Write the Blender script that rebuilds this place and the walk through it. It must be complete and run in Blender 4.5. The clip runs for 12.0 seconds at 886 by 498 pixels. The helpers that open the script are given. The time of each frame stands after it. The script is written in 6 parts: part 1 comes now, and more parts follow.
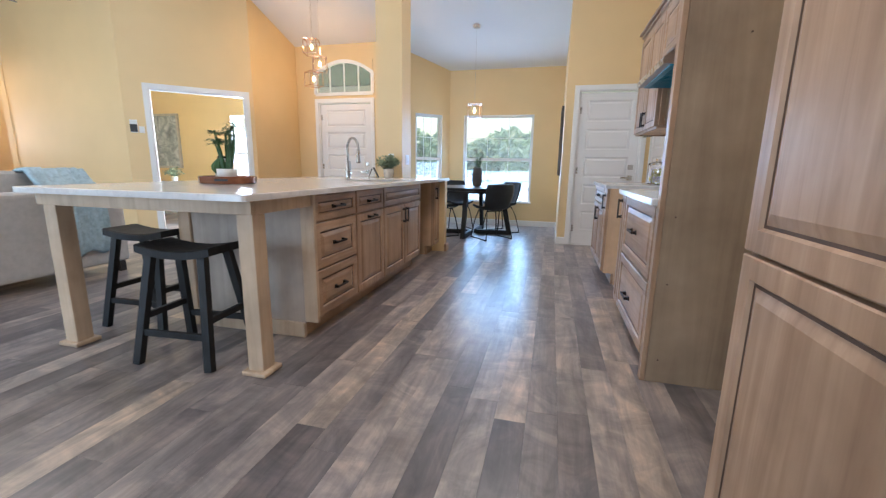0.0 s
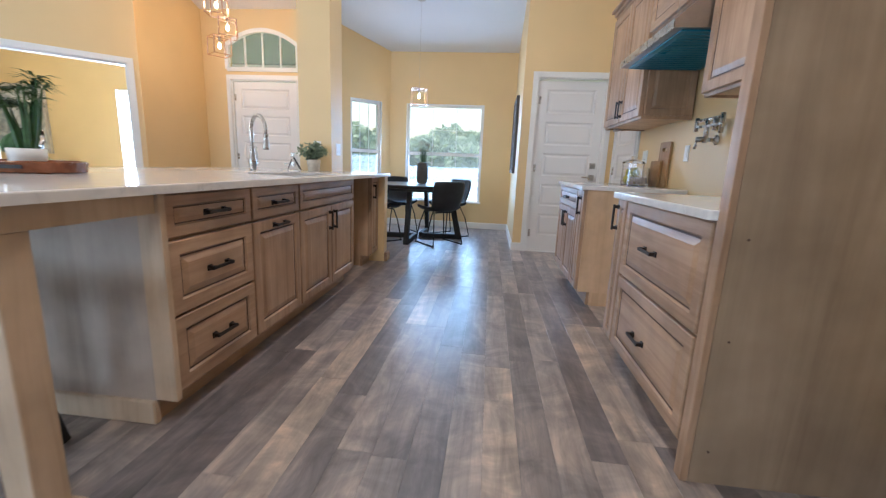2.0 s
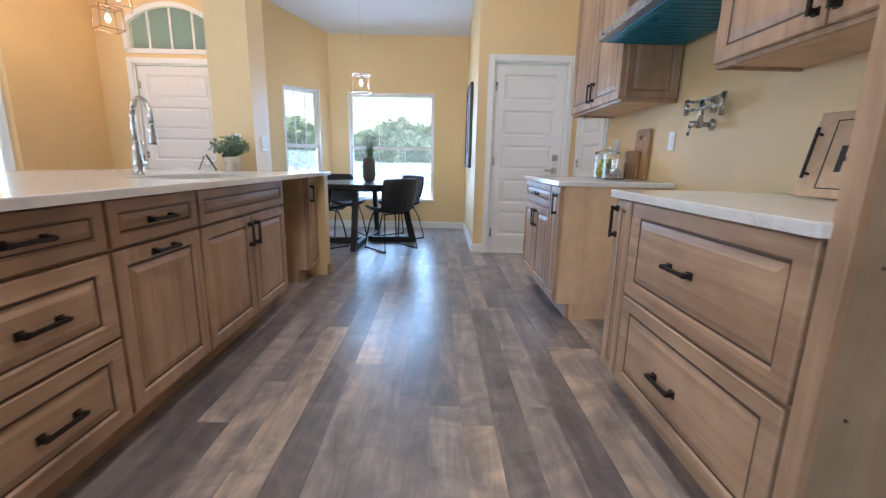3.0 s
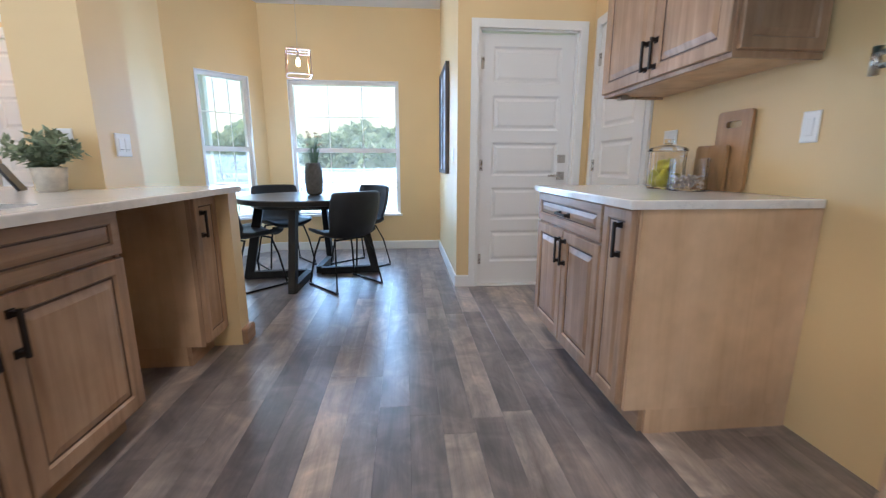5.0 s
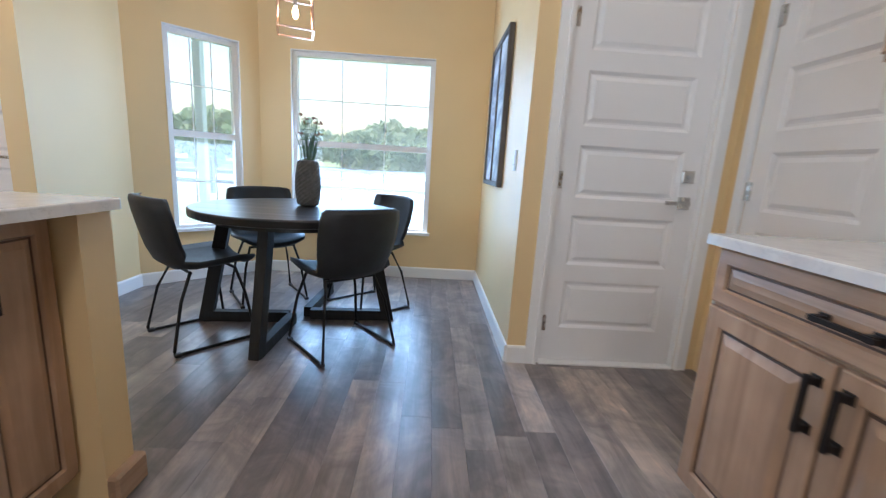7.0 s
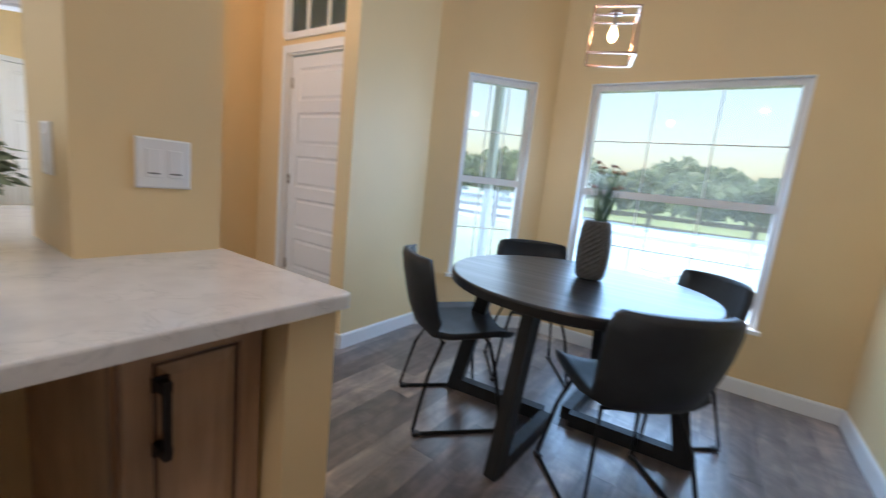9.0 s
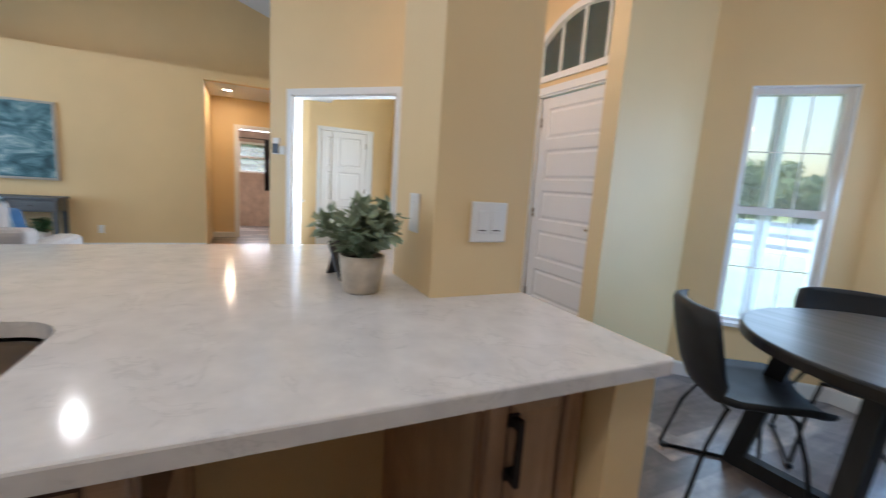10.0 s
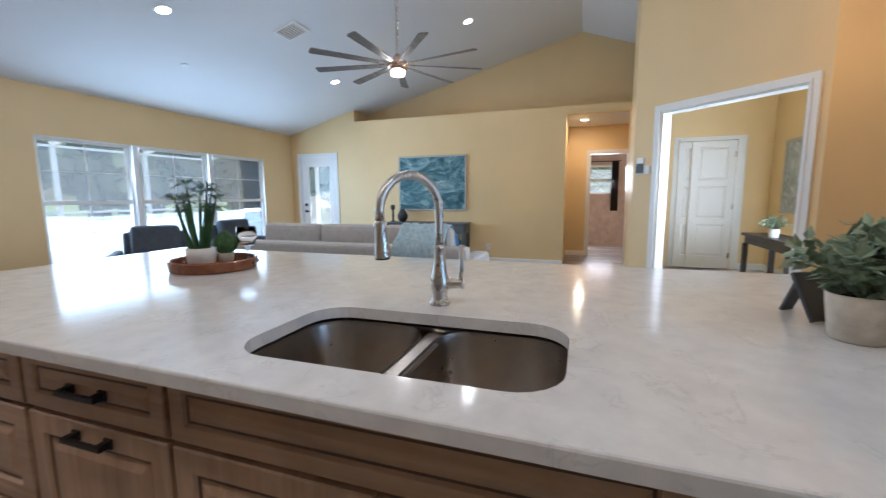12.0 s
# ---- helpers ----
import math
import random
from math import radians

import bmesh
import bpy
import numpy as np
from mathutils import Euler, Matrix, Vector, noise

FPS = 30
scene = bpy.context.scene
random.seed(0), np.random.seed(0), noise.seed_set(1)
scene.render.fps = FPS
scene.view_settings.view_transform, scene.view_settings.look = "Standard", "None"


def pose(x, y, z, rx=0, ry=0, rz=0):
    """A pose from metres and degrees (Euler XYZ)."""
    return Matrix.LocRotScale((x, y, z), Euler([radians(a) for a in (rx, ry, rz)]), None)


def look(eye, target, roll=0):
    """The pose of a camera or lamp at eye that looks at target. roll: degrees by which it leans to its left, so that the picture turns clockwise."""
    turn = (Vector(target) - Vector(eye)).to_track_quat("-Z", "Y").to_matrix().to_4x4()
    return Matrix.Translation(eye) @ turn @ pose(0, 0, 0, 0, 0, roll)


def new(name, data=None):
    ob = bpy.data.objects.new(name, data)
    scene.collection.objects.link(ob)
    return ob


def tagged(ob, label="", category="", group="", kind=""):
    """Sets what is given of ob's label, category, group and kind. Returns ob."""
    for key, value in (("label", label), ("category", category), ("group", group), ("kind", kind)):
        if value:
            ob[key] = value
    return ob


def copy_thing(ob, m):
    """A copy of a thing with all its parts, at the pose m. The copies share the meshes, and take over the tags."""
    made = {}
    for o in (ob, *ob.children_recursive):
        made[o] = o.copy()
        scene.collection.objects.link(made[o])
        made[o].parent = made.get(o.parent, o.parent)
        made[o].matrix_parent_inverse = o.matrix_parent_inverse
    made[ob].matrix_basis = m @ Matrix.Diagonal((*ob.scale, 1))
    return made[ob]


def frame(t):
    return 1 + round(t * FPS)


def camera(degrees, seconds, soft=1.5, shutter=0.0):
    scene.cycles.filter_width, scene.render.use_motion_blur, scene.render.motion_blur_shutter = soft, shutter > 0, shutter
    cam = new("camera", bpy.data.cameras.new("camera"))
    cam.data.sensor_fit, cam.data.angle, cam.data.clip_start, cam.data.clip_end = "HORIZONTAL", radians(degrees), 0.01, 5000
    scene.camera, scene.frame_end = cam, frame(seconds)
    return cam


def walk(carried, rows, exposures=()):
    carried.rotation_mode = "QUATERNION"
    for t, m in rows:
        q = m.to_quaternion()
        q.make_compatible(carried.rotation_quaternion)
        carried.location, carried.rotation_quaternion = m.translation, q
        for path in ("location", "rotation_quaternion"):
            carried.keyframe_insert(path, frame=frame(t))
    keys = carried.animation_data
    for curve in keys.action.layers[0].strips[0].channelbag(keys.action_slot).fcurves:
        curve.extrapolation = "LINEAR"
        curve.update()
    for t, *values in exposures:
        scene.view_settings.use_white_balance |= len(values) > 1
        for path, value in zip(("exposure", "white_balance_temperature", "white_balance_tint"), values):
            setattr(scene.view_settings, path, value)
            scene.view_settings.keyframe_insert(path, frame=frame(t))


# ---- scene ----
cam = camera(94.5, 12.0, soft=1.25, shutter=0.4)
PATH = [
    (0, (0.032, -0.131, 1.046), (-0.46, 1.768, 0.655), 0.9),
    (0.5, (0.026, 0.023, 1.042), (-0.391, 1.94, 0.655), 1.2),
    (1, (-0.03, 0.213, 1.038), (-0.34, 2.152, 0.659), 2.7),
    (1.5, (-0.105, 0.417, 1.022), (-0.345, 2.368, 0.652), 3.6),
    (2, (-0.173, 0.684, 1.014), (-0.381, 2.633, 0.616), 2.4),
    (2.5, (-0.209, 0.951, 1.009), (-0.33, 2.906, 0.604), 1.0),
    (3, (-0.247, 1.233, 1.016), (-0.222, 3.189, 0.6), 1.2),
    (5, (-0.274, 2.471, 1.034), (-0.096, 4.422, 0.631), 0.1),
    (5.5, (-0.238, 2.802, 1.053), (-0.116, 4.759, 0.659), 1.2),
    (6, (-0.246, 3.108, 1.046), (-0.101, 5.066, 0.663), 2.4),
    (6.5, (-0.286, 3.407, 1.051), (-0.148, 5.364, 0.66), 2.8),
    (8.5, (-0.509, 4.348, 1.108), (-1.172, 6.203, 0.759), 5.8),
    (9, (-0.607, 4.355, 1.159), (-1.713, 5.99, 0.835), 6.1),
    (9.5, (-0.671, 4.276, 1.193), (-2.189, 5.542, 0.89), 5.0),
    (10, (-0.715, 4.165, 1.222), (-2.498, 5.02, 0.922), 3.8),
    (10.5, (-0.76, 4.08, 1.22), (-2.7, 4.487, 0.953), 2.5),
    (11, (-0.761, 3.977, 1.228), (-2.745, 3.964, 0.978), 1.3),
    (11.5, (-0.731, 3.903, 1.232), (-2.682, 3.538, 0.98), 0.2),
    (12, (-0.707, 3.862, 1.239), (-2.585, 3.225, 0.981), -0.4),
]
walk(cam, [(t, look(eye, target, roll)) for t, eye, target, roll in PATH],
     exposures=[(0, 1.48, 5600, 11), (6.5, 1.54, 5600, 11), (8.5, 1.0, 5800, 13), (10, 1.06, 5650, 11), (12, 1.0, 5450, 10)])

# ---- light ----
world = bpy.data.worlds.new("sky")
scene.world = world
world.use_nodes = True
wn = world.node_tree.nodes
sky = wn.new("ShaderNodeTexSky")
sky.sky_type, sky.sun_disc, sky.ozone_density = "NISHITA", False, 0.7
sky.sun_elevation, sky.sun_rotation, sky.dust_density, sky.air_density = radians(62), radians(100), 2.5, 1.8
wn["Background"].inputs["Strength"].default_value = 0.15
world.node_tree.links.new(sky.outputs[0], wn["Background"].inputs[0])


def lamp(name, kind, energy, colour, m, size=0.1, size_y=None, label="", category="lamp"):
    d = bpy.data.lights.new(name, kind)
    d.energy, d.color = energy, colour
    if kind == "AREA":
        d.size = size
        if size_y:
            d.shape, d.size_y = "RECTANGLE", size_y
    elif kind == "POINT":
        d.shadow_soft_size = size
    ob = new(name, d)
    ob.matrix_basis = m
    return ob


sun = lamp("sun", "SUN", 5.0, (1.0, 0.95, 0.86), look((0, 0, 0), (0.45, -0.08, -0.86)))
sun.data.angle = radians(0.5)
DAY = (0.78, 0.90, 1.0)
lamp("daylight_nook", "AREA", 21, (0.41, 0.67, 1.0), look((-0.97, 7.62, 1.2), (-0.97, 5, 0.9)), 1.2, 1.5)
lamp("daylight_bay", "AREA", 3.5, (0.6, 0.8, 1.0), look((-2.222, 7.304, 1.2), (-1.2, 6.28, 0.9)), 0.5, 1.5)
lamp("daylight_living", "AREA", 58, (0.66, 0.85, 1.0), look((-5.48, -2.09, 1.2), (-5.48, 2, 0.9)), 3.4, 1.5)
# Office fill: shines from an added window that is never in view.
lamp("daylight_office", "AREA", 58, DAY, look((-5.5, 6.74, 1.4), (-6.2, 4, 1.0)), 0.9, 1.2)
# South fill from an assumed glass door behind the camera, lifting south-facing panels.
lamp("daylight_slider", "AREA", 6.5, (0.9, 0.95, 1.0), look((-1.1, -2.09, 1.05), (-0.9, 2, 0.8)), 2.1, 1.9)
lamp("daylight_bath", "AREA", 18, (1, 0.95, 0.9), look((-11.4, 4.3, 1.6), (-9, 4.3, 1.0)), 0.6, 0.6)

# ---- materials ----


class Mat:
    """A procedural material under construction."""

    def __init__(self, name, rough=0.5, metal=0.0):
        self.m = bpy.data.materials.new(name)
        self.m.use_nodes = True
        self.t = self.m.node_tree
        self.b = self.t.nodes["Principled BSDF"]
        self.b.inputs["Roughness"].default_value = rough
        self.b.inputs["Metallic"].default_value = metal

    def node(self, kind, **sets):
        n = self.t.nodes.new(kind)
        for k, v in sets.items():
            n.inputs[k.replace("_", " ")].default_value = v
        return n

    def link(self, a, b):
        self.t.links.new(a, b)

    def coords(self, scale=(1, 1, 1), world_space=True):
        src = self.node("ShaderNodeNewGeometry").outputs["Position"] if world_space else self.node("ShaderNodeTexCoord").outputs["Object"]
        mp = self.node("ShaderNodeMapping")
        mp.inputs["Scale"].default_value = scale
        self.link(src, mp.inputs[0])
        return mp.outputs[0]

    def noise(self, vec, scale, detail=4.0, rough=0.55, distortion=0.0):
        n = self.node("ShaderNodeTexNoise", Scale=scale, Detail=detail, Roughness=rough, Distortion=distortion)
        self.link(vec, n.inputs["Vector"])
        return n.outputs[0]

    def ramp(self, fac, *stops):
        r = self.node("ShaderNodeValToRGB")
        while len(r.color_ramp.elements) < len(stops):
            r.color_ramp.elements.new(0.5)
        for e, (p, c) in zip(r.color_ramp.elements, stops):
            e.position, e.color = p, (*c, 1) if len(c) == 3 else c
        self.link(fac, r.inputs[0])
        return r.outputs[0]

    def mix(self, fac, a, b, blend="MIX"):
        n = self.node("ShaderNodeMix")
        n.data_type, n.blend_type = "RGBA", blend
        for v, i in ((fac, 0), (a, 6), (b, 7)):
            if isinstance(v, (int, float)):
                n.inputs[i].default_value = v
            elif isinstance(v, tuple):
                n.inputs[i].default_value = (*v, 1)
            else:
                self.link(v, n.inputs[i])
        return n.outputs[2]

    def colour(self, c):
        if isinstance(c, tuple):
            self.b.inputs["Base Color"].default_value = (*c, 1)
        else:
            self.link(c, self.b.inputs["Base Color"])
        return self

    def bump(self, h, strength=0.2, distance=0.004):
        n = self.node("ShaderNodeBump", Strength=strength, Distance=distance)
        self.link(h, n.inputs["Height"])
        self.link(n.outputs[0], self.b.inputs["Normal"])
        return self

    def rough(self, src, lo, hi):
        n = self.node("ShaderNodeMapRange")
        n.inputs[3].default_value, n.inputs[4].default_value = lo, hi
        self.link(src, n.inputs[0])
        self.link(n.outputs[0], self.b.inputs["Roughness"])
        return self


def paint(name, c, rough=0.6, vary=0.05, texture=0.25, grain=260):
    m = Mat(name, rough)
    v = m.coords()
    big = m.noise(v, 0.9, 3)
    m.colour(m.ramp(big, (0.3, tuple(x * (1 - vary) for x in c)), (0.7, tuple(min(1, x * (1 + vary)) for x in c))))
    m.bump(m.noise(v, grain, 3), texture, 0.002)
    return m.m


def wood(name, dark, mid, light, axis="z", rough=0.38, density=1.0):
    m = Mat(name, rough)
    sc = {"z": (22, 22, 1.3), "y": (22, 1.3, 22), "x": (1.3, 22, 22)}[axis]
    info = m.node("ShaderNodeObjectInfo")
    off = m.node("ShaderNodeVectorMath")
    off.operation = "ADD"
    m.link(m.coords(tuple(s * density for s in sc)), off.inputs[0])
    m.link(info.outputs["Random"], off.inputs[1])
    grain = m.noise(off.outputs[0], 1.0, 6, 0.6, 0.6)
    blot = m.noise(m.coords(), 3.2, 4)
    base = m.ramp(grain, (0.25, dark), (0.5, mid), (0.78, light))
    tone = m.ramp(blot, (0.3, (0.74, 0.71, 0.68)), (0.7, (1.12, 1.10, 1.08)))
    m.colour(m.mix(1.0, base, tone, "MULTIPLY"))
    m.rough(grain, rough + 0.12, rough - 0.06)
    m.bump(grain, 0.08, 0.002)
    return m.m


def plain(name, c, rough=0.5, metal=0.0, vary=0.12, scale=14, bump=0.1):
    m = Mat(name, rough, metal)
    n = m.noise(m.coords(world_space=False), scale, 5)
    m.colour(m.ramp(n, (0.3, tuple(x * (1 - vary) for x in c)), (0.7, tuple(min(1, x * (1 + vary)) for x in c))))
    m.rough(n, min(1, rough + 0.07), max(0.02, rough - 0.07))
    if bump:
        m.bump(m.noise(m.coords(world_space=False), scale * 12, 3), bump, 0.002)
    return m.m


def glow(name, c, strength):
    m = Mat(name, 0.4)
    m.colour(c)
    m.b.inputs["Emission Color"].default_value = (*c, 1)
    m.b.inputs["Emission Strength"].default_value = strength
    return m.m


def plank_material(name, random_node, socket, pale=False):
    m = Mat(name, 0.36)
    rnd = m.node(random_node).outputs[socket]
    off = m.node("ShaderNodeCombineXYZ")
    mul = m.node("ShaderNodeMath")
    mul.operation = "MULTIPLY"
    mul.inputs[1].default_value = 57.0
    m.link(rnd, mul.inputs[0])
    m.link(mul.outputs[0], off.inputs[0])
    m.link(mul.outputs[0], off.inputs[2])
    add = m.node("ShaderNodeVectorMath")
    add.operation = "ADD"
    m.link(m.coords((1, 1, 1)), add.inputs[0])
    m.link(off.outputs[0], add.inputs[1])
    st = m.node("ShaderNodeMapping")
    st.inputs["Scale"].default_value = (7, 0.9, 7)
    m.link(add.outputs[0], st.inputs[0])
    grain = m.noise(st.outputs[0], 1.6, 8, 0.62, 0.8)
    st2 = m.node("ShaderNodeMapping")
    st2.inputs["Scale"].default_value = (40, 1.6, 40)
    m.link(add.outputs[0], st2.inputs[0])
    fine = m.noise(st2.outputs[0], 1.5, 4, 0.6, 0.3)
    blot = m.noise(add.outputs[0], 4.0, 5, 0.65, 1.2)
    if pale:
        tone = m.ramp(rnd, (0.0, (0.38, 0.315, 0.265)), (1.0, (0.46, 0.38, 0.31)))
    else:
        tone = m.ramp(rnd, (0.0, (0.12, 0.107, 0.111)), (0.35, (0.18, 0.160, 0.161)), (0.65, (0.24, 0.212, 0.206)), (0.9, (0.31, 0.271, 0.25)), (1.0, (0.38, 0.328, 0.295)))
    shade = m.ramp(grain, (0.28, (0.55, 0.54, 0.55)), (0.5, (0.98, 0.98, 0.98)), (0.74, (1.6, 1.5, 1.4)))
    c = m.mix(1.0, tone, shade, "MULTIPLY")
    c = m.mix(0.9, c, m.ramp(blot, (0.30, (0.52, 0.52, 0.55)), (0.5, (0.95, 0.95, 0.95)), (0.70, (1.6, 1.5, 1.38))), "MULTIPLY")
    c = m.mix(0.35, c, m.ramp(fine, (0.3, (0.68, 0.67, 0.66)), (0.6, (1.1, 1.1, 1.1))), "MULTIPLY")
    m.colour(c)
    m.rough(grain, 0.36, 0.25)
    m.b.inputs["Specular IOR Level"].default_value = 1.0
    m.bump(fine, 0.12, 0.002)
    return m.m


def quartz():
    m = Mat("white_quartz", 0.12)
    v = m.coords()
    vein = m.noise(v, 9.0, 7, 0.6, 0.9)
    soft = m.noise(v, 14, 5, 0.6)
    c = m.ramp(vein, (0.36, (0.72, 0.71, 0.70)), (0.395, (0.71, 0.70, 0.69)), (0.412, (0.61, 0.605, 0.60)), (0.43, (0.70, 0.69, 0.68)), (0.6, (0.71, 0.70, 0.69)))
    c = m.mix(1.0, c, m.ramp(soft, (0.3, (0.90, 0.90, 0.905)), (0.7, (1.05, 1.05, 1.045))), "MULTIPLY")
    m.colour(c)
    m.rough(soft, 0.16, 0.09)
    return m.m


def glass(name, c=(1, 1, 1), rough=0.0):
    m = Mat(name, rough)
    m.colour(c)
    m.b.inputs["Transmission Weight"].default_value = 1.0
    m.b.inputs["IOR"].default_value = 1.45
    return m.m


def pane_glass():
    m = Mat("window_glass", 0.0)
    tr, gl, fr, mx = m.node("ShaderNodeBsdfTransparent"), m.node("ShaderNodeBsdfGlossy", Roughness=0.02), m.node("ShaderNodeFresnel", IOR=1.4), m.node("ShaderNodeMixShader")
    m.link(fr.outputs[0], mx.inputs[0])
    # White translucent share mixed into the glass gives the outdoor view its washed-out haze.
    haze, film = m.node("ShaderNodeBsdfTranslucent", Color=(0.9, 0.92, 0.95, 1)), m.node("ShaderNodeMixShader")
    film.inputs[0].default_value = 0.17
    m.link(tr.outputs[0], film.inputs[1])
    m.link(haze.outputs[0], film.inputs[2])
    m.link(film.outputs[0], mx.inputs[1])
    m.link(gl.outputs[0], mx.inputs[2])
    m.link(mx.outputs[0], m.t.nodes["Material Output"].inputs["Surface"])
    return m.m


def abstract_art(name, stops, scale=2.4, stretch=(1, 1, 1)):
    m = Mat(name, 0.6)
    n = m.noise(m.coords(stretch), scale, 9, 0.68, 1.4)
    m.colour(m.ramp(n, *stops))
    m.bump(n, 0.2, 0.004)
    return m.m


WALL = paint("yellow_wall_paint", (0.75, 0.565, 0.30), 0.5)
PORCH = paint("blue_grey_porch_paint", (0.13, 0.115, 0.14), 0.6)
CEIL = paint("white_ceiling_paint", (0.74, 0.75, 0.77), 0.85, 0.02, 0.6, 90)
TRIM = paint("white_trim_paint", (0.8, 0.8, 0.79), 0.35, 0.02, 0.06)
DOORW = paint("white_door_paint", (0.78, 0.77, 0.76), 0.4, 0.025, 0.12, 140)
CAB = wood("glazed_maple_cabinet", (0.29, 0.18, 0.110), (0.41, 0.272, 0.175), (0.52, 0.365, 0.245))
CABH = wood("glazed_maple_rail", (0.29, 0.18, 0.110), (0.41, 0.272, 0.175), (0.52, 0.365, 0.245), "y")
SIDE = wood("pale_maple_side_panel", (0.56, 0.385, 0.235), (0.66, 0.475, 0.31), (0.72, 0.54, 0.37), "z", 0.45, 0.5)
TALL = wood("brown_maple_tall_panel", (0.22, 0.158, 0.103), (0.32, 0.24, 0.163), (0.41, 0.315, 0.22), "z", 0.42, 0.35)
GREYWOOD = wood("grey_washed_panel", (0.36, 0.295, 0.24), (0.46, 0.385, 0.32), (0.54, 0.46, 0.39), "z", 0.45, 0.5)
POST = wood("whitewashed_post", (0.44, 0.32, 0.21), (0.56, 0.43, 0.30), (0.64, 0.51, 0.37), "z", 0.45, 0.7)
GLAZE = plain("dark_glaze", (0.10, 0.06, 0.04), 0.6)
QUARTZ = quartz()
PLANK = plank_material("vinyl_plank", "ShaderNodeObjectInfo", "Random")
PALEPLANK = plank_material("pale_vinyl_plank", "ShaderNodeObjectInfo", "Random", True)
PLANKS = plank_material("vinyl_plank_far", "ShaderNodeNewGeometry", "Random Per Island")
UNDER = plain("dark_underlay", (0.035, 0.03, 0.028), 0.9)
IRON = plain("dark_bronze_iron", (0.035, 0.028, 0.025), 0.42, 0.7)
BLACKM = plain("black_metal", (0.015, 0.015, 0.016), 0.4, 0.5)
BLACKW = wood("black_painted_wood", (0.005, 0.005, 0.006), (0.008, 0.008, 0.009), (0.016, 0.016, 0.017), "z", 0.58)
TABLEW = wood("black_stained_table", (0.008, 0.008, 0.009), (0.016, 0.015, 0.016), (0.034, 0.032, 0.033), "x", 0.29, 0.7)
LEATHER = plain("charcoal_leather", (0.014, 0.017, 0.021), 0.55, 0, 0.25, 9, 0.35)
NICKEL = plain("brushed_nickel", (0.52, 0.50, 0.47), 0.28, 1.0, 0.05, 30, 0.03)
STEEL = plain("stainless_steel", (0.42, 0.39, 0.36), 0.3, 1.0, 0.08, 18, 0.04)
COPPER = plain("rose_nickel", (0.62, 0.42, 0.32), 0.25, 1.0, 0.05, 30, 0.02)
BLUEFILM = plain("blue_protective_film", (0.01, 0.19, 0.30), 0.3, 0.2, 0.15, 6)
GLASS = glass("clear_glass")
PANE = pane_glass()
CLOTH = plain("light_grey_upholstery", (0.46, 0.44, 0.42), 0.9, 0, 0.08, 20, 0.5)
NAVY = plain("charcoal_upholstery", (0.06, 0.068, 0.085), 0.85, 0, 0.15, 20, 0.5)
BLANKET = plain("pale_blue_knit", (0.38, 0.50, 0.56), 0.95, 0, 0.2, 30, 0.9)
BLUECUSH = plain("deep_blue_fabric", (0.03, 0.10, 0.22), 0.9, 0, 0.15, 20, 0.4)
TRAYW = wood("red_brown_tray_wood", (0.13, 0.04, 0.018), (0.22, 0.075, 0.03), (0.32, 0.13, 0.06), "x", 0.22)
BOARDW = wood("bamboo_board", (0.36, 0.20, 0.08), (0.46, 0.27, 0.12), (0.54, 0.34, 0.17), "z", 0.45)
SIGNW = wood("pale_sign_wood", (0.50, 0.36, 0.23), (0.58, 0.43, 0.29), (0.64, 0.49, 0.34), "x", 0.5)
CERAMIC = plain("white_ceramic", (0.72, 0.71, 0.68), 0.3, 0, 0.04, 8, 0.05)
STONEPOT = plain("beige_cement_pot", (0.56, 0.50, 0.41), 0.8, 0, 0.22, 22, 0.5)
VASE = plain("grey_textured_vase", (0.085, 0.083, 0.08), 0.55, 0, 0.25, 40, 0.8)
LEAFG = plain("dusty_green_leaf", (0.23, 0.29, 0.19), 0.6, 0, 0.35, 30, 0.1)
LEAFD = plain("dark_green_leaf", (0.03, 0.085, 0.022), 0.45, 0, 0.4, 30, 0.1)
CACTUS = plain("cactus_green", (0.05, 0.13, 0.035), 0.6, 0, 0.35, 60, 0.6)
FLOWER = plain("dry_flower", (0.20, 0.09, 0.06), 0.8, 0, 0.4, 30, 0.2)
SOIL = plain("potting_soil", (0.04, 0.03, 0.02), 0.95, 0, 0.4, 60, 0.8)
PEAR = plain("yellow_green_pear", (0.52, 0.47, 0.04), 0.42, 0, 0.18, 12, 0.1)
SHELLS = plain("pale_shell", (0.55, 0.48, 0.42), 0.5, 0, 0.35, 60, 0.4)
PLASTIC = plain("white_plastic", (0.78, 0.78, 0.77), 0.35, 0, 0.02, 8, 0)
DARKP = plain("dark_plastic", (0.03, 0.03, 0.035), 0.35, 0, 0.1, 8, 0)
CONSOLE = wood("blue_grey_console", (0.075, 0.09, 0.105), (0.11, 0.13, 0.15), (0.16, 0.18, 0.20), "y", 0.5)
ESPRESSO = wood("espresso_wood", (0.018, 0.013, 0.011), (0.03, 0.023, 0.02), (0.05, 0.04, 0.035), "x", 0.4)
BLADE = wood("grey_fan_blade", (0.11, 0.10, 0.095), (0.16, 0.148, 0.14), (0.21, 0.195, 0.185), "x", 0.5)
ART1 = abstract_art("teal_abstract_paint", ((0.32, (0.015, 0.05, 0.065)), (0.44, (0.05, 0.135, 0.165)), (0.52, (0.12, 0.25, 0.29)), (0.60, (0.30, 0.43, 0.46)), (0.68, (0.66, 0.70, 0.69))), 2.6, (1, 0.8, 1.6))
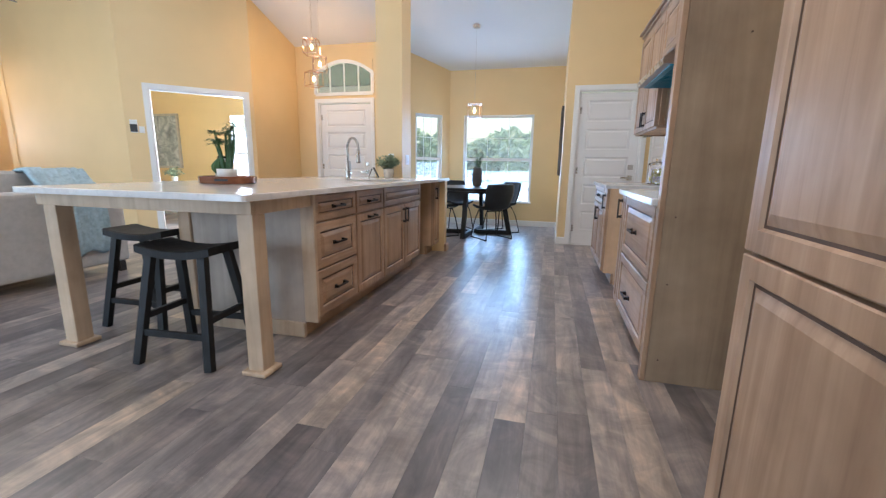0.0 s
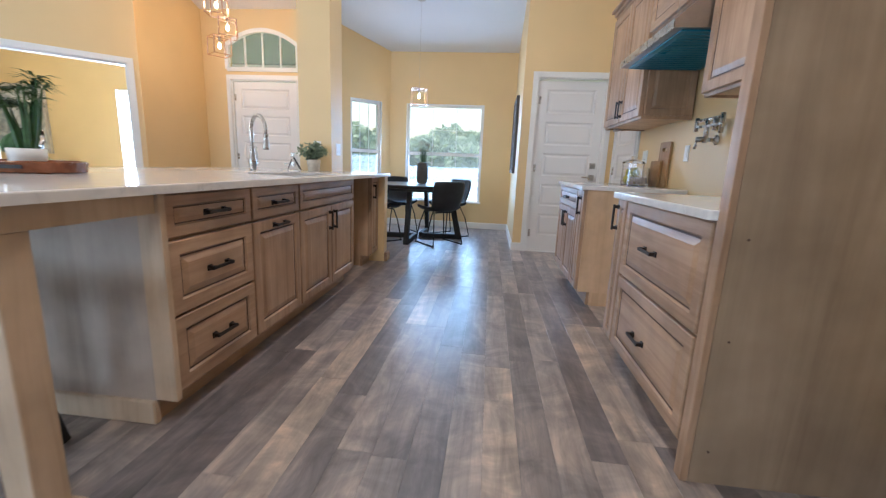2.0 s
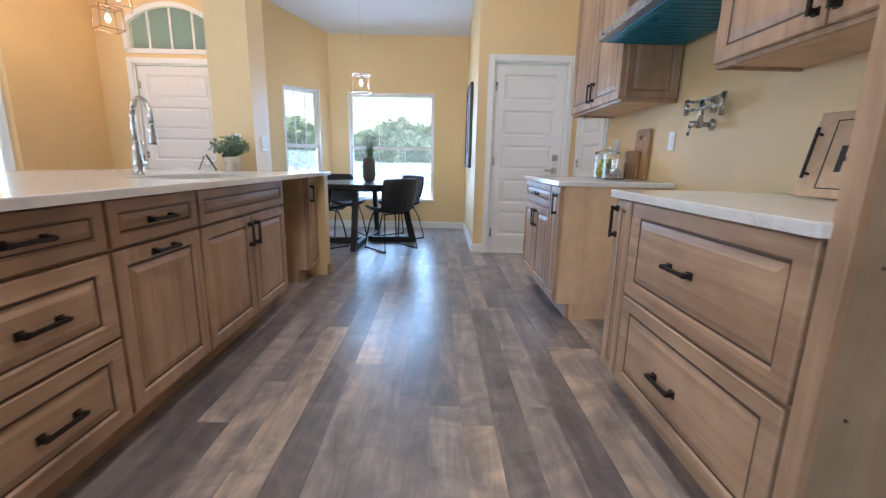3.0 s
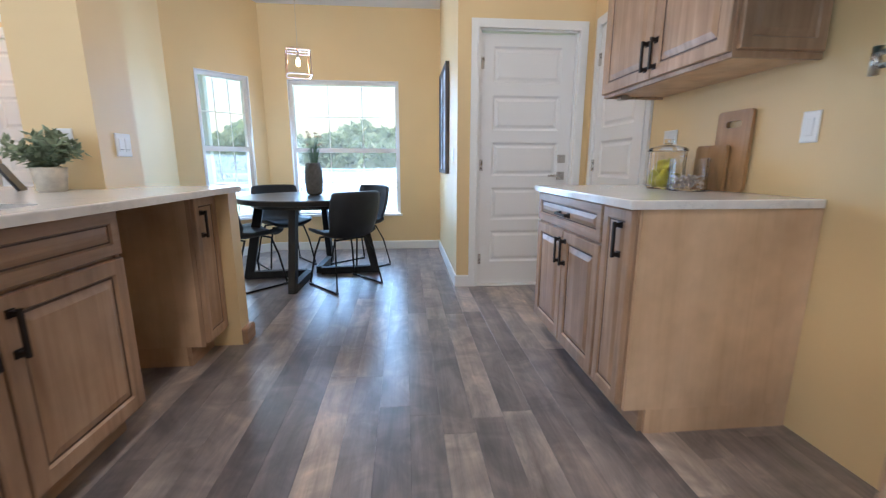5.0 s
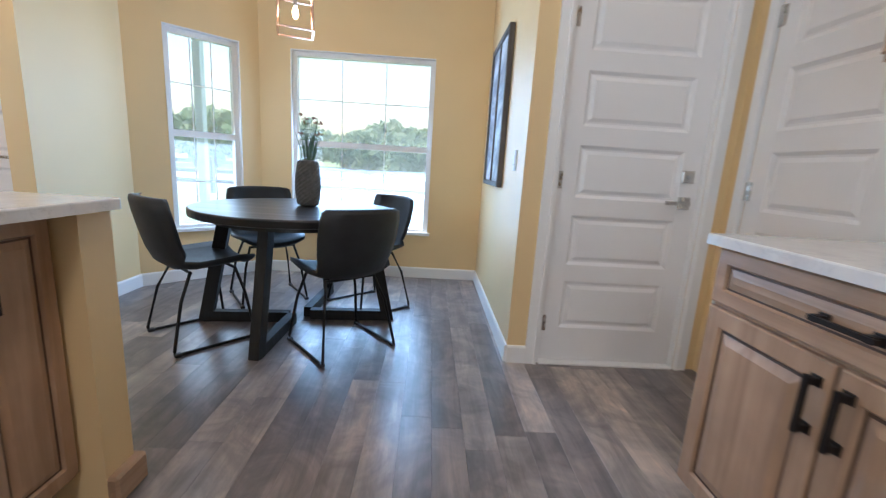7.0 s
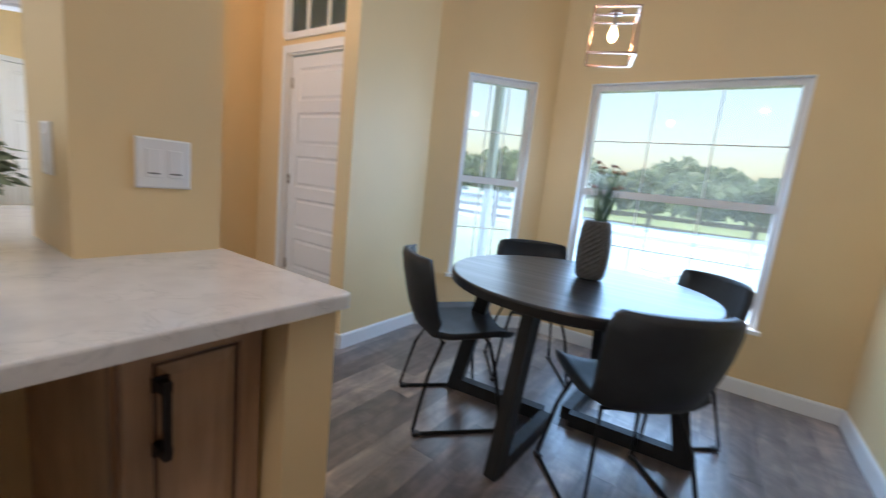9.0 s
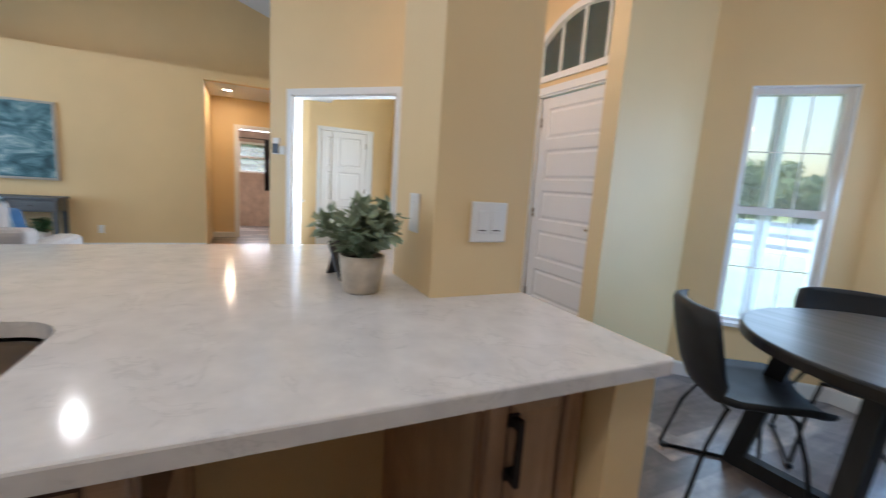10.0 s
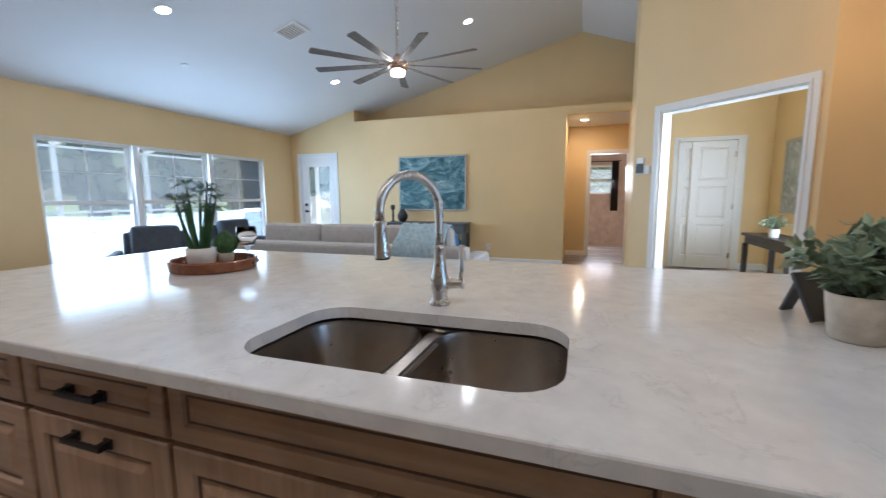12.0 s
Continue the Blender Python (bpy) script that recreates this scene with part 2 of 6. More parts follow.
ART2 = abstract_art("grey_landscape_print", ((0.3, (0.08, 0.08, 0.085)), (0.46, (0.25, 0.27, 0.29)), (0.56, (0.5, 0.54, 0.57)), (0.72, (0.62, 0.66, 0.69))), 1.3, (1, 1, 1.6))
ART3 = abstract_art("grey_floral_print", ((0.3, (0.16, 0.18, 0.19)), (0.48, (0.34, 0.37, 0.38)), (0.62, (0.58, 0.60, 0.60))), 4.5)
FRAMEW = wood("weathered_grey_frame", (0.06, 0.052, 0.048), (0.10, 0.09, 0.082), (0.15, 0.135, 0.125), "z", 0.6)
SILVERF = plain("silver_frame", (0.5, 0.47, 0.42), 0.4, 0.8)
CURTAIN = plain("brown_curtain", (0.06, 0.045, 0.045), 0.95, 0, 0.2, 30, 0.4)
TILE = plain("pinkish_bath_tile", (0.52, 0.40, 0.34), 0.3, 0, 0.18, 6, 0.1)
BULB = glow("warm_bulb", (1.0, 0.62, 0.28), 10)
CANLIT = glow("lit_diffuser", (1.0, 0.92, 0.84), 7)
GRASS = plain("mown_grass", (0.15, 0.20, 0.075), 0.95, 0, 0.35, 0.8, 0.3)
CONCRETE = plain("pale_concrete", (0.27, 0.265, 0.25), 0.8, 0, 0.12, 2, 0.3)
PALEBLUE = plain("pale_blue_grey_paint", (0.42, 0.52, 0.57), 0.5, 0, 0.04, 8, 0)
WHITEAL = plain("white_aluminium", (0.80, 0.81, 0.82), 0.4, 0, 0.02, 8, 0)
RAILW = wood("weathered_fence", (0.06, 0.05, 0.04), (0.10, 0.085, 0.07), (0.15, 0.13, 0.11), "x", 0.8)
FOREST = Mat("woodland_leaves", 0.8)
FOREST.colour(FOREST.ramp(FOREST.node("ShaderNodeNewGeometry").outputs["Random Per Island"], (0.0, (0.15, 0.20, 0.11)), (0.5, (0.19, 0.245, 0.14)), (1.0, (0.25, 0.29, 0.18))))
tl, mx = FOREST.node("ShaderNodeBsdfTranslucent"), FOREST.node("ShaderNodeMixShader")
FOREST.link(FOREST.b.inputs["Base Color"].links[0].from_socket, tl.inputs[0])
mx.inputs[0].default_value = 0.45
FOREST.link(FOREST.b.outputs[0], mx.inputs[1])
FOREST.link(tl.outputs[0], mx.inputs[2])
FOREST.link(mx.outputs[0], FOREST.t.nodes["Material Output"].inputs["Surface"])
FOREST = FOREST.m
MESH = Mat("insect_screen", 0.8)
MESH.colour((0.55, 0.57, 0.58))
tr, mx = MESH.node("ShaderNodeBsdfTransparent"), MESH.node("ShaderNodeMixShader")
mx.inputs[0].default_value = 0.28
MESH.link(tr.outputs[0], mx.inputs[1])
MESH.link(MESH.b.outputs[0], mx.inputs[2])
MESH.link(mx.outputs[0], MESH.t.nodes["Material Output"].inputs["Surface"])
MESH = MESH.m
BARK = plain("grey_bark", (0.10, 0.08, 0.065), 0.9, 0, 0.3, 6, 0.6)
WATER = plain("pool_water", (0.05, 0.10, 0.13), 0.08, 0, 0.1, 2, 0.1)

# ---- mesh helpers ----


def bm_new():
    return bmesh.new()


def box(bm, x0, y0, z0, x1, y1, z1, bevel=0.0, seg=1):
    vs = [bm.verts.new((x, y, z)) for x in (x0, x1) for y in (y0, y1) for z in (z0, z1)]
    fs = [bm.faces.new([vs[i] for i in q]) for q in ((0, 1, 3, 2), (4, 6, 7, 5), (0, 4, 5, 1), (2, 3, 7, 6), (0, 2, 6, 4), (1, 5, 7, 3))]
    if bevel:
        es = list({e for fc in fs for e in fc.edges})
        bmesh.ops.bevel(bm, geom=es, offset=bevel, segments=seg, affect="EDGES", profile=0.6)
    return bm


def lathe(bm, profile, cx, cy, cz, n=24, matrix=None):
    rings = []
    for r, z in profile:
        rings.append([bm.verts.new(Vector((r * math.cos(2 * math.pi * k / n), r * math.sin(2 * math.pi * k / n), z))) for k in range(n)])
    for a, b in zip(rings, rings[1:]):
        for k in range(n):
            bm.faces.new((a[k], a[(k + 1) % n], b[(k + 1) % n], b[k]))
    bm.faces.new(rings[0][::-1])
    bm.faces.new(rings[-1])
    m = Matrix.Translation((cx, cy, cz)) @ (matrix or Matrix.Identity(4))
    for r in rings:
        for v in r:
            v.co = m @ v.co
    return bm


def tube(bm, pts, r, n=8, closed=False):
    pts = [Vector(p) for p in pts]
    rings = []
    up = Vector((0.13, 0.31, 0.94)).normalized()
    for i, p in enumerate(pts):
        a = pts[i - 1] if (i or closed) else p
        b = pts[(i + 1) % len(pts)] if (i + 1 < len(pts) or closed) else p
        d = (b - a).normalized()
        s = d.cross(up)
        if s.length < 0.1:
            s = d.cross(Vector((1, 0, 0)))
        s.normalize()
        u = s.cross(d)
        rr = r[i] if isinstance(r, (list, tuple)) else r
        rings.append([bm.verts.new(p + rr * (math.cos(2 * math.pi * k / n) * s + math.sin(2 * math.pi * k / n) * u)) for k in range(n)])
    pairs = list(zip(rings, rings[1:]))
    if closed:
        pairs.append((rings[-1], rings[0]))
    for a, b in pairs:
        for k in range(n):
            bm.faces.new((a[k], a[(k + 1) % n], b[(k + 1) % n], b[k]))
    if not closed:
        bm.faces.new(rings[0][::-1])
        bm.faces.new(rings[-1])
    return bm


def beam(bm, a, b, w, d, side=None):
    """A square bar from a to b."""
    a, b = Vector(a), Vector(b)
    t = (b - a).normalized()
    s = Vector(side) if side else t.cross(Vector((0, 0, 1)))
    if s.length < 0.05:
        s = Vector((1, 0, 0))
    s = (s - t * s.dot(t)).normalized()
    u = t.cross(s)
    vs = [bm.verts.new(p + i * w / 2 * s + j * d / 2 * u) for p in (a, b) for i, j in ((-1, -1), (1, -1), (1, 1), (-1, 1))]
    for q in ((3, 2, 1, 0), (4, 5, 6, 7), (0, 1, 5, 4), (1, 2, 6, 5), (2, 3, 7, 6), (3, 0, 4, 7)):
        bm.faces.new([vs[i] for i in q])
    return bm


def rings_panel(bm, w, h, profile, m):
    """A moulded panel: nested rectangles of (inset, height), lifted along local n; m maps u, v, n into place."""
    loops = []
    for inset, n in profile:
        loops.append([bm.verts.new(m @ Vector(p)) for p in ((inset, inset, n), (w - inset, inset, n), (w - inset, h - inset, n), (inset, h - inset, n))])
    for a, b in zip(loops, loops[1:]):
        for k in range(4):
            bm.faces.new((a[k], a[(k + 1) % 4], b[(k + 1) % 4], b[k]))
    bm.faces.new(loops[0][::-1])
    bm.faces.new(loops[-1])
    return bm


def facing(way, x, y, z):
    """u, v, n axes for a face that looks along way, with its corner at x, y, z."""
    n = Vector(way).normalized()
    u = Vector((0, 0, 1)).cross(n)
    return Matrix(((u.x, 0, n.x, x), (u.y, 0, n.y, y), (u.z, 1, n.z, z), (0, 0, 0, 1)))


def part(name, bm, material, parent=None, label="", smooth=False):
    bmesh.ops.recalc_face_normals(bm, faces=bm.faces)
    me = bpy.data.meshes.new(name)
    bm.to_mesh(me)
    bm.free()
    me.materials.append(material)
    return mesh_part(name, me, parent, label, smooth)


def mesh_part(name, me, parent, label="", smooth=False):
    if smooth:
        me.polygons.foreach_set("use_smooth", [True] * len(me.polygons))
    ob = new(name, me)
    if parent is not None:
        ob.parent = parent
        ob.matrix_parent_inverse = Matrix.Identity(4) if parent.parent else parent.matrix_basis.inverted()
    if label:
        tagged(ob, label)
    return ob


def thing(name, loc, label, category, group="", kind=""):
    ob = new(name)
    ob.location = loc
    ob.empty_display_size = 0.1
    return tagged(ob, label, category, group, kind)


def setting(name, bm, material, label, category, smooth=False):
    return tagged(part(name, bm, material, None, "", smooth), label, category, "", "structure")


# ---- shell of the house ----
WEST, SOUTH, EAST, NORTH = -8.1, -2.03, 1.24, 7.57
RIDGE_Y, RIDGE_Z = 3.757, 4.08
SLOPE_S, SLOPE_N = 0.27, 0.344


def zc(y):
    """Height of the vaulted ceiling."""
    return RIDGE_Z - SLOPE_S * (RIDGE_Y - y) if y < RIDGE_Y else RIDGE_Z - SLOPE_N * (y - RIDGE_Y)


def wall(name, p, q, thick, openings=(), z0=0.0, top=None, label="smooth yellow painted interior wall", material=WALL):
    """A wall whose visible face runs from p to q; its thickness lies to the right of that way. openings: (u0, u1, sill, head)."""
    p, q = Vector((*p, 0)), Vector((*q, 0))
    d = (q - p).normalized()
    nrm = Vector((d.y, -d.x, 0)) * thick
    length = (q - p).length
    cuts = {0.0, length}
    for o in openings:
        cuts |= {o[0], o[1]}
    if abs(d.y) > 0.01:
        u = (RIDGE_Y - p.y) / d.y
        if 0 < u < length:
            cuts.add(u)
    cuts = sorted(cuts)
    bm = bm_new()

    def block(u0, u1, za, zb):
        base = [p + d * u0, p + d * u1, p + d * u1 + nrm, p + d * u0 + nrm]
        lo = [bm.verts.new((v.x, v.y, za)) for v in base]
        hi = [bm.verts.new((v.x, v.y, zb if zb is not None else (top if top else zc(v.y) + 0.03))) for v in base]
        bm.faces.new(lo[::-1])
        bm.faces.new(hi)
        for k in range(4):
            bm.faces.new((lo[k], lo[(k + 1) % 4], hi[(k + 1) % 4], hi[k]))

    for a, b in zip(cuts, cuts[1:]):
        mid = (a + b) / 2
        o = [o for o in openings if o[0] < mid < o[1]]
        if not o:
            block(a, b, z0, None)
        else:
            low = z0
            for hole in sorted(o, key=lambda e: e[2]):
                if hole[2] > low:
                    block(a, b, low, hole[2])
                low = hole[3]
            block(a, b, low, None)
    return setting(name, bm, material, label, "wall")


T = 0.13
# north side: nook, bay, foyer, office
wall("wall_north_nook", (-1.87, NORTH), (0.15, NORTH), -T, [(0.27, 1.535, 0.415, 1.985)])
wall("wall_bay", (-2.55, 6.89), (-1.87, NORTH), -T, [(0.25, 0.80, 0.415, 1.985)])
wall("wall_nook_stub", (-2.55, 6.127), (-2.55, 6.89), -T)
wall("wall_north_foyer", (-8.6, 6.68), (-2.68, 6.68), -T, [(2.65, 3.65, 0.55, 1.95), (4.55, 5.55, 0, 2.13), (4.5, 5.6, 2.27, 2.83)])
wall("wall_foyer_west", (-4.47, 5.51), (-4.47, 6.68), -T)
wall("wall_office_angled", (-5.62, 4.37), (-4.47, 5.51), -T, [(0.30, 1.50, 0, 2.05)])
wall("wall_hall_return", (WEST, 4.56), (-5.62, 4.37), -T)
wall("wall_office_west", (-8.6, 4.95), (-8.6, 6.68), -T)
wall("wall_hall_north", (-9.5, 4.95), (-8.1, 4.95), -T)
wall("wall_hall_jog", (-8.1, 4.69), (-8.1, 5.06), T)
# east side
wall("wall_picture", (0.15, NORTH), (0.15, 5.87), -T)
wall("wall_back_door", (0.15 + T, 5.87), (EAST, 5.87), -T, [(0.04, 0.84, 0, 2.07)])
wall("wall_east_kitchen", (EAST, 5.87), (EAST, SOUTH), -T, [(0.14, 0.84, 0, 2.07)])
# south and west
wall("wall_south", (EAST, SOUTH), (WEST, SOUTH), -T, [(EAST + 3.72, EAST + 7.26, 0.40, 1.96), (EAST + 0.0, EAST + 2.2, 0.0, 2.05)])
wall("wall_west_door", (WEST, SOUTH), (WEST, -0.5), -T, [(0.22, 1.06, 0, 2.06)])
wall("wall_west_ledge", (WEST, -0.5), (WEST, 4.555), -T, [(4.06, 5.05, 0, 2.58)], top=2.71)
wall("wall_west_upper", (-8.72, -0.63), (-8.72, 4.85), -T, z0=2.66)
wall("wall_niche_end", (WEST - 0.13, -0.63), (-8.72, -0.63), T, z0=2.6)
# hall and bathroom beyond
wall("wall_hall_south", (WEST - 0.13, 3.55), (-9.5, 3.55), -T, top=2.6)
wall("wall_hall_end", (-9.5, 3.42), (-9.5, 5.08), -T, [(0.56, 1.26, 0, 2.05)], top=2.6)
wall("wall_bath_end", (-11.5, 3.2), (-11.5, 5.4), -T, [(0.75, 1.35, 1.25, 1.95)], top=2.6, label="pale pinkish tiled bathroom wall", material=TILE)
wall("wall_bath_south", (-9.63, 3.2), (-11.5, 3.2), -T, top=2.6, label="pale pinkish tiled bathroom wall", material=TILE)
wall("wall_bath_north", (-11.5, 5.4), (-9.63, 5.4), -T, top=2.6, label="pale pinkish tiled bathroom wall", material=TILE)
setting("ledge_top", box(bm_new(), -8.72, -0.5, 2.66, WEST - 0.002, 4.5, 2.712), WALL, "yellow painted plant ledge above the wall", "ledge")
setting("ceiling_hall", box(bm_new(), -11.6, 3.1, 2.58, WEST - 0.12, 5.5, 2.66), CEIL, "flat white hall ceiling", "ceiling")

bm = bm_new()
for x0, x1, y0, y1 in ((-8.9, EAST + T, SOUTH - T, RIDGE_Y), (-8.9, -2.68, RIDGE_Y, 6.68 + T + 0.02), (-2.68, EAST + T, RIDGE_Y, NORTH + T + 0.1)):
    v = [bm.verts.new((x, y, zc(y) + dz)) for dz in (0, 0.15) for x, y in ((x0, y0), (x1, y0), (x1, y1), (x0, y1))]
    for q in ((3, 2, 1, 0), (4, 5, 6, 7), (0, 1, 5, 4), (1, 2, 6, 5), (2, 3, 7, 6), (3, 0, 4, 7)):
        bm.faces.new([v[i] for i in q])
setting("ceiling", bm, CEIL, "white vaulted ceiling with a central ridge", "ceiling")
floor_base = setting("floor", box(bm_new(), -11.6, SOUTH - T, -0.16, EAST + T, NORTH + T, -0.012), UNDER, "grey brown wood-look vinyl plank floor", "floor")


def baseboards(name, p, q, h=0.10, t=0.016, material=TRIM, label="white painted baseboard with eased top edge"):
    p, q = Vector((*p, 0)), Vector((*q, 0))
    d = (q - p).normalized()
    n = Vector((-d.y, d.x, 0))
    bm = bm_new()
    sec = ((0.0, 0.0), (t, 0.0), (t, h - 0.012), (t - 0.006, h), (0.0, h))
    a = [bm.verts.new(p + n * (s - 0.002) + Vector((0, 0, z))) for s, z in sec]
    b = [bm.verts.new(q + n * (s - 0.002) + Vector((0, 0, z))) for s, z in sec]
    for k in range(5):
        bm.faces.new((a[k], a[(k + 1) % 5], b[(k + 1) % 5], b[k]))
    bm.faces.new(a[::-1])
    bm.faces.new(b)
    return setting(name, bm, material, label, "baseboard")


for p, q in (((0.15, NORTH), (-1.87, NORTH)), ((-1.87, NORTH), (-2.55, 6.89)), ((-2.55, 6.89), (-2.55, 6.127)), ((-2.55, 6.127), (-2.68, 6.127)), ((-2.68, 6.127), (-2.68, 6.68)),
             ((0.15, 5.87), (0.15, NORTH)), ((0.30, 5.87), (0.15, 5.87)), ((EAST, 0.98), (EAST, 1.97)),
             ((-4.47, 6.68), (-4.47, 5.51)), ((WEST, 3.56), (WEST, -0.9)), ((WEST, SOUTH), (-3.0, SOUTH)), ((-5.62, 4.37), (WEST, 4.56)),
             ((-9.5, 3.98), (-9.5, 3.55)), ((-9.5, 4.95), (-9.5, 4.68)), ((-4.9, 6.68), (-8.6, 6.68)), ((-8.6, 6.68), (-8.6, 6.3))):
    baseboards("baseboard", p, q)


def casing(name, p, q, z1, inward, w=0.065, t=0.018, label="white painted door casing"):
    """Casing round an opening from p to q in plan, on the side that inward points to."""
    p, q, n = Vector((*p, 0)), Vector((*q, 0)), Vector((*inward, 0)).normalized()
    d = (q - p).normalized()
    bm = bm_new()
    c = n * t / 2
    for a, b in ((p - d * w / 2, p - d * w / 2 + Vector((0, 0, z1 + w))), (q + d * w / 2, q + d * w / 2 + Vector((0, 0, z1 + w)))):
        beam(bm, a + c, b + c, w, t, d)
    beam(bm, p + c + Vector((0, 0, z1 + w / 2)), q + c + Vector((0, 0, z1 + w / 2)), t, w, n)
    bead = n * (t + 0.004)
    for a, b in ((p - d * 0.012, p - d * 0.012 + Vector((0, 0, z1 + 0.02))), (q + d * 0.012, q + d * 0.012 + Vector((0, 0, z1 + 0.02)))):
        beam(bm, a + bead, b + bead, 0.014, 0.008, d)
    # jamb lining
    depth = 0.13
    for a in (p + d * 0.008, q - d * 0.008):
        m0 = a - n * depth / 2
        beam(bm, m0, m0 + Vector((0, 0, z1)), 0.016, depth - 0.004, d)
    m0 = -n * depth / 2 + Vector((0, 0, z1 - 0.008))
    beam(bm, p + m0, q + m0, depth - 0.004, 0.016, n)
    return setting(name, bm, TRIM, label, "door casing")


def panel_door(name, p, q, z1, n, label, panels=6, knob=True, hinge_at="q", deadbolt=False, recess=0.03, z0=0.012):
    """A panelled door leaf from p to q; n points towards the viewer's side."""
    p, q, nv = Vector((*p, 0)), Vector((*q, 0)), Vector((*n, 0)).normalized()
    u = Vector((0, 0, 1)).cross(nv)
    if (q - p).dot(u) < 0:
        p, q = q, p
        hinge_at = {"p": "q", "q": "p"}[hinge_at]
    w = (q - p).length
    o = thing(name, (*((p + q) / 2).xy, 0), label, "door", kind="structure")
    base = p - nv * (recess + 0.035)
    m = Matrix(((u.x, 0, nv.x, base.x), (u.y, 0, nv.y, base.y), (0, 1, 0, z0), (0, 0, 0, 1)))
    bm = bm_new()
    h = z1 - z0 - 0.006
    st, rail = 0.105, 0.095
    ph = (h - rail * (panels + 1) - 0.10) / panels

    def slab(u0, v0, u1, v1, n0=0.0, n1=0.035):
        rings_panel(bm, u1 - u0, v1 - v0, ((0, n0), (0, n1)), m @ Matrix.Translation((u0, v0, 0)))
    slab(0.003, 0, st, h)
    slab(w - st, 0, w - 0.003, h)
    v = 0.0
    for k in range(panels + 1):
        hh = rail + (0.10 if k == 0 else 0)
        slab(st, v, w - st, v + hh, 0.0005, 0.0345)
        v += hh
        if k < panels:
            rings_panel(bm, w - 2 * st, ph, ((0, 0.004), (0, 0.0335), (0.016, 0.022), (0.026, 0.022), (0.045, 0.031)), m @ Matrix.Translation((st, v, 0)))
            v += ph
    leaf = part("leaf", bm, DOORW, o)
    hu = 0.006 if hinge_at == "p" else w - 0.006
    for hz in (0.22, 1.02, h - 0.22):
        bm = bm_new()
        c = m @ Vector((hu, hz, 0.04))
        tube(bm, [c - Vector((0, 0, 0.045)), c + Vector((0, 0, 0.045))], 0.008, 8)
        rings_panel(bm, 0.05, 0.09, ((0, 0.0345), (0, 0.0375)), m @ Matrix.Translation((hu - 0.025, hz - 0.045, 0)))
        part("hinge", bm, NICKEL, o, "nickel butt hinge")
    if knob:
        ku = w - 0.07 if hinge_at == "p" else 0.07
        s = -1 if hinge_at == "p" else 1
        bm = bm_new()
        rings_panel(bm, 0.066, 0.066, ((0, 0.034), (0, 0.042), (0.004, 0.045)), m @ Matrix.Translation((ku - 0.033, 0.90, 0)))
        tube(bm, [m @ Vector((ku, 0.933, 0.04)), m @ Vector((ku, 0.933, 0.075))], 0.011, 10)
        beam(bm, m @ Vector((ku - s * 0.01, 0.933, 0.078)), m @ Vector((ku + s * 0.12, 0.933, 0.078)), 0.012, 0.02)
        part("lever_handle", bm, NICKEL, o, "brushed nickel lever handle")
        if deadbolt:
            bm = bm_new()
            rings_panel(bm, 0.066, 0.066, ((0, 0.034), (0, 0.045), (0.006, 0.05)), m @ Matrix.Translation((ku - 0.033, 1.04, 0)))
            tube(bm, [m @ Vector((ku, 1.073, 0.045)), m @ Vector((ku, 1.073, 0.062))], 0.012, 10)
            part("deadbolt", bm, NICKEL, o, "square nickel deadbolt")
    return o


def moved(bm, m):
    bm.transform(m)
    return bm


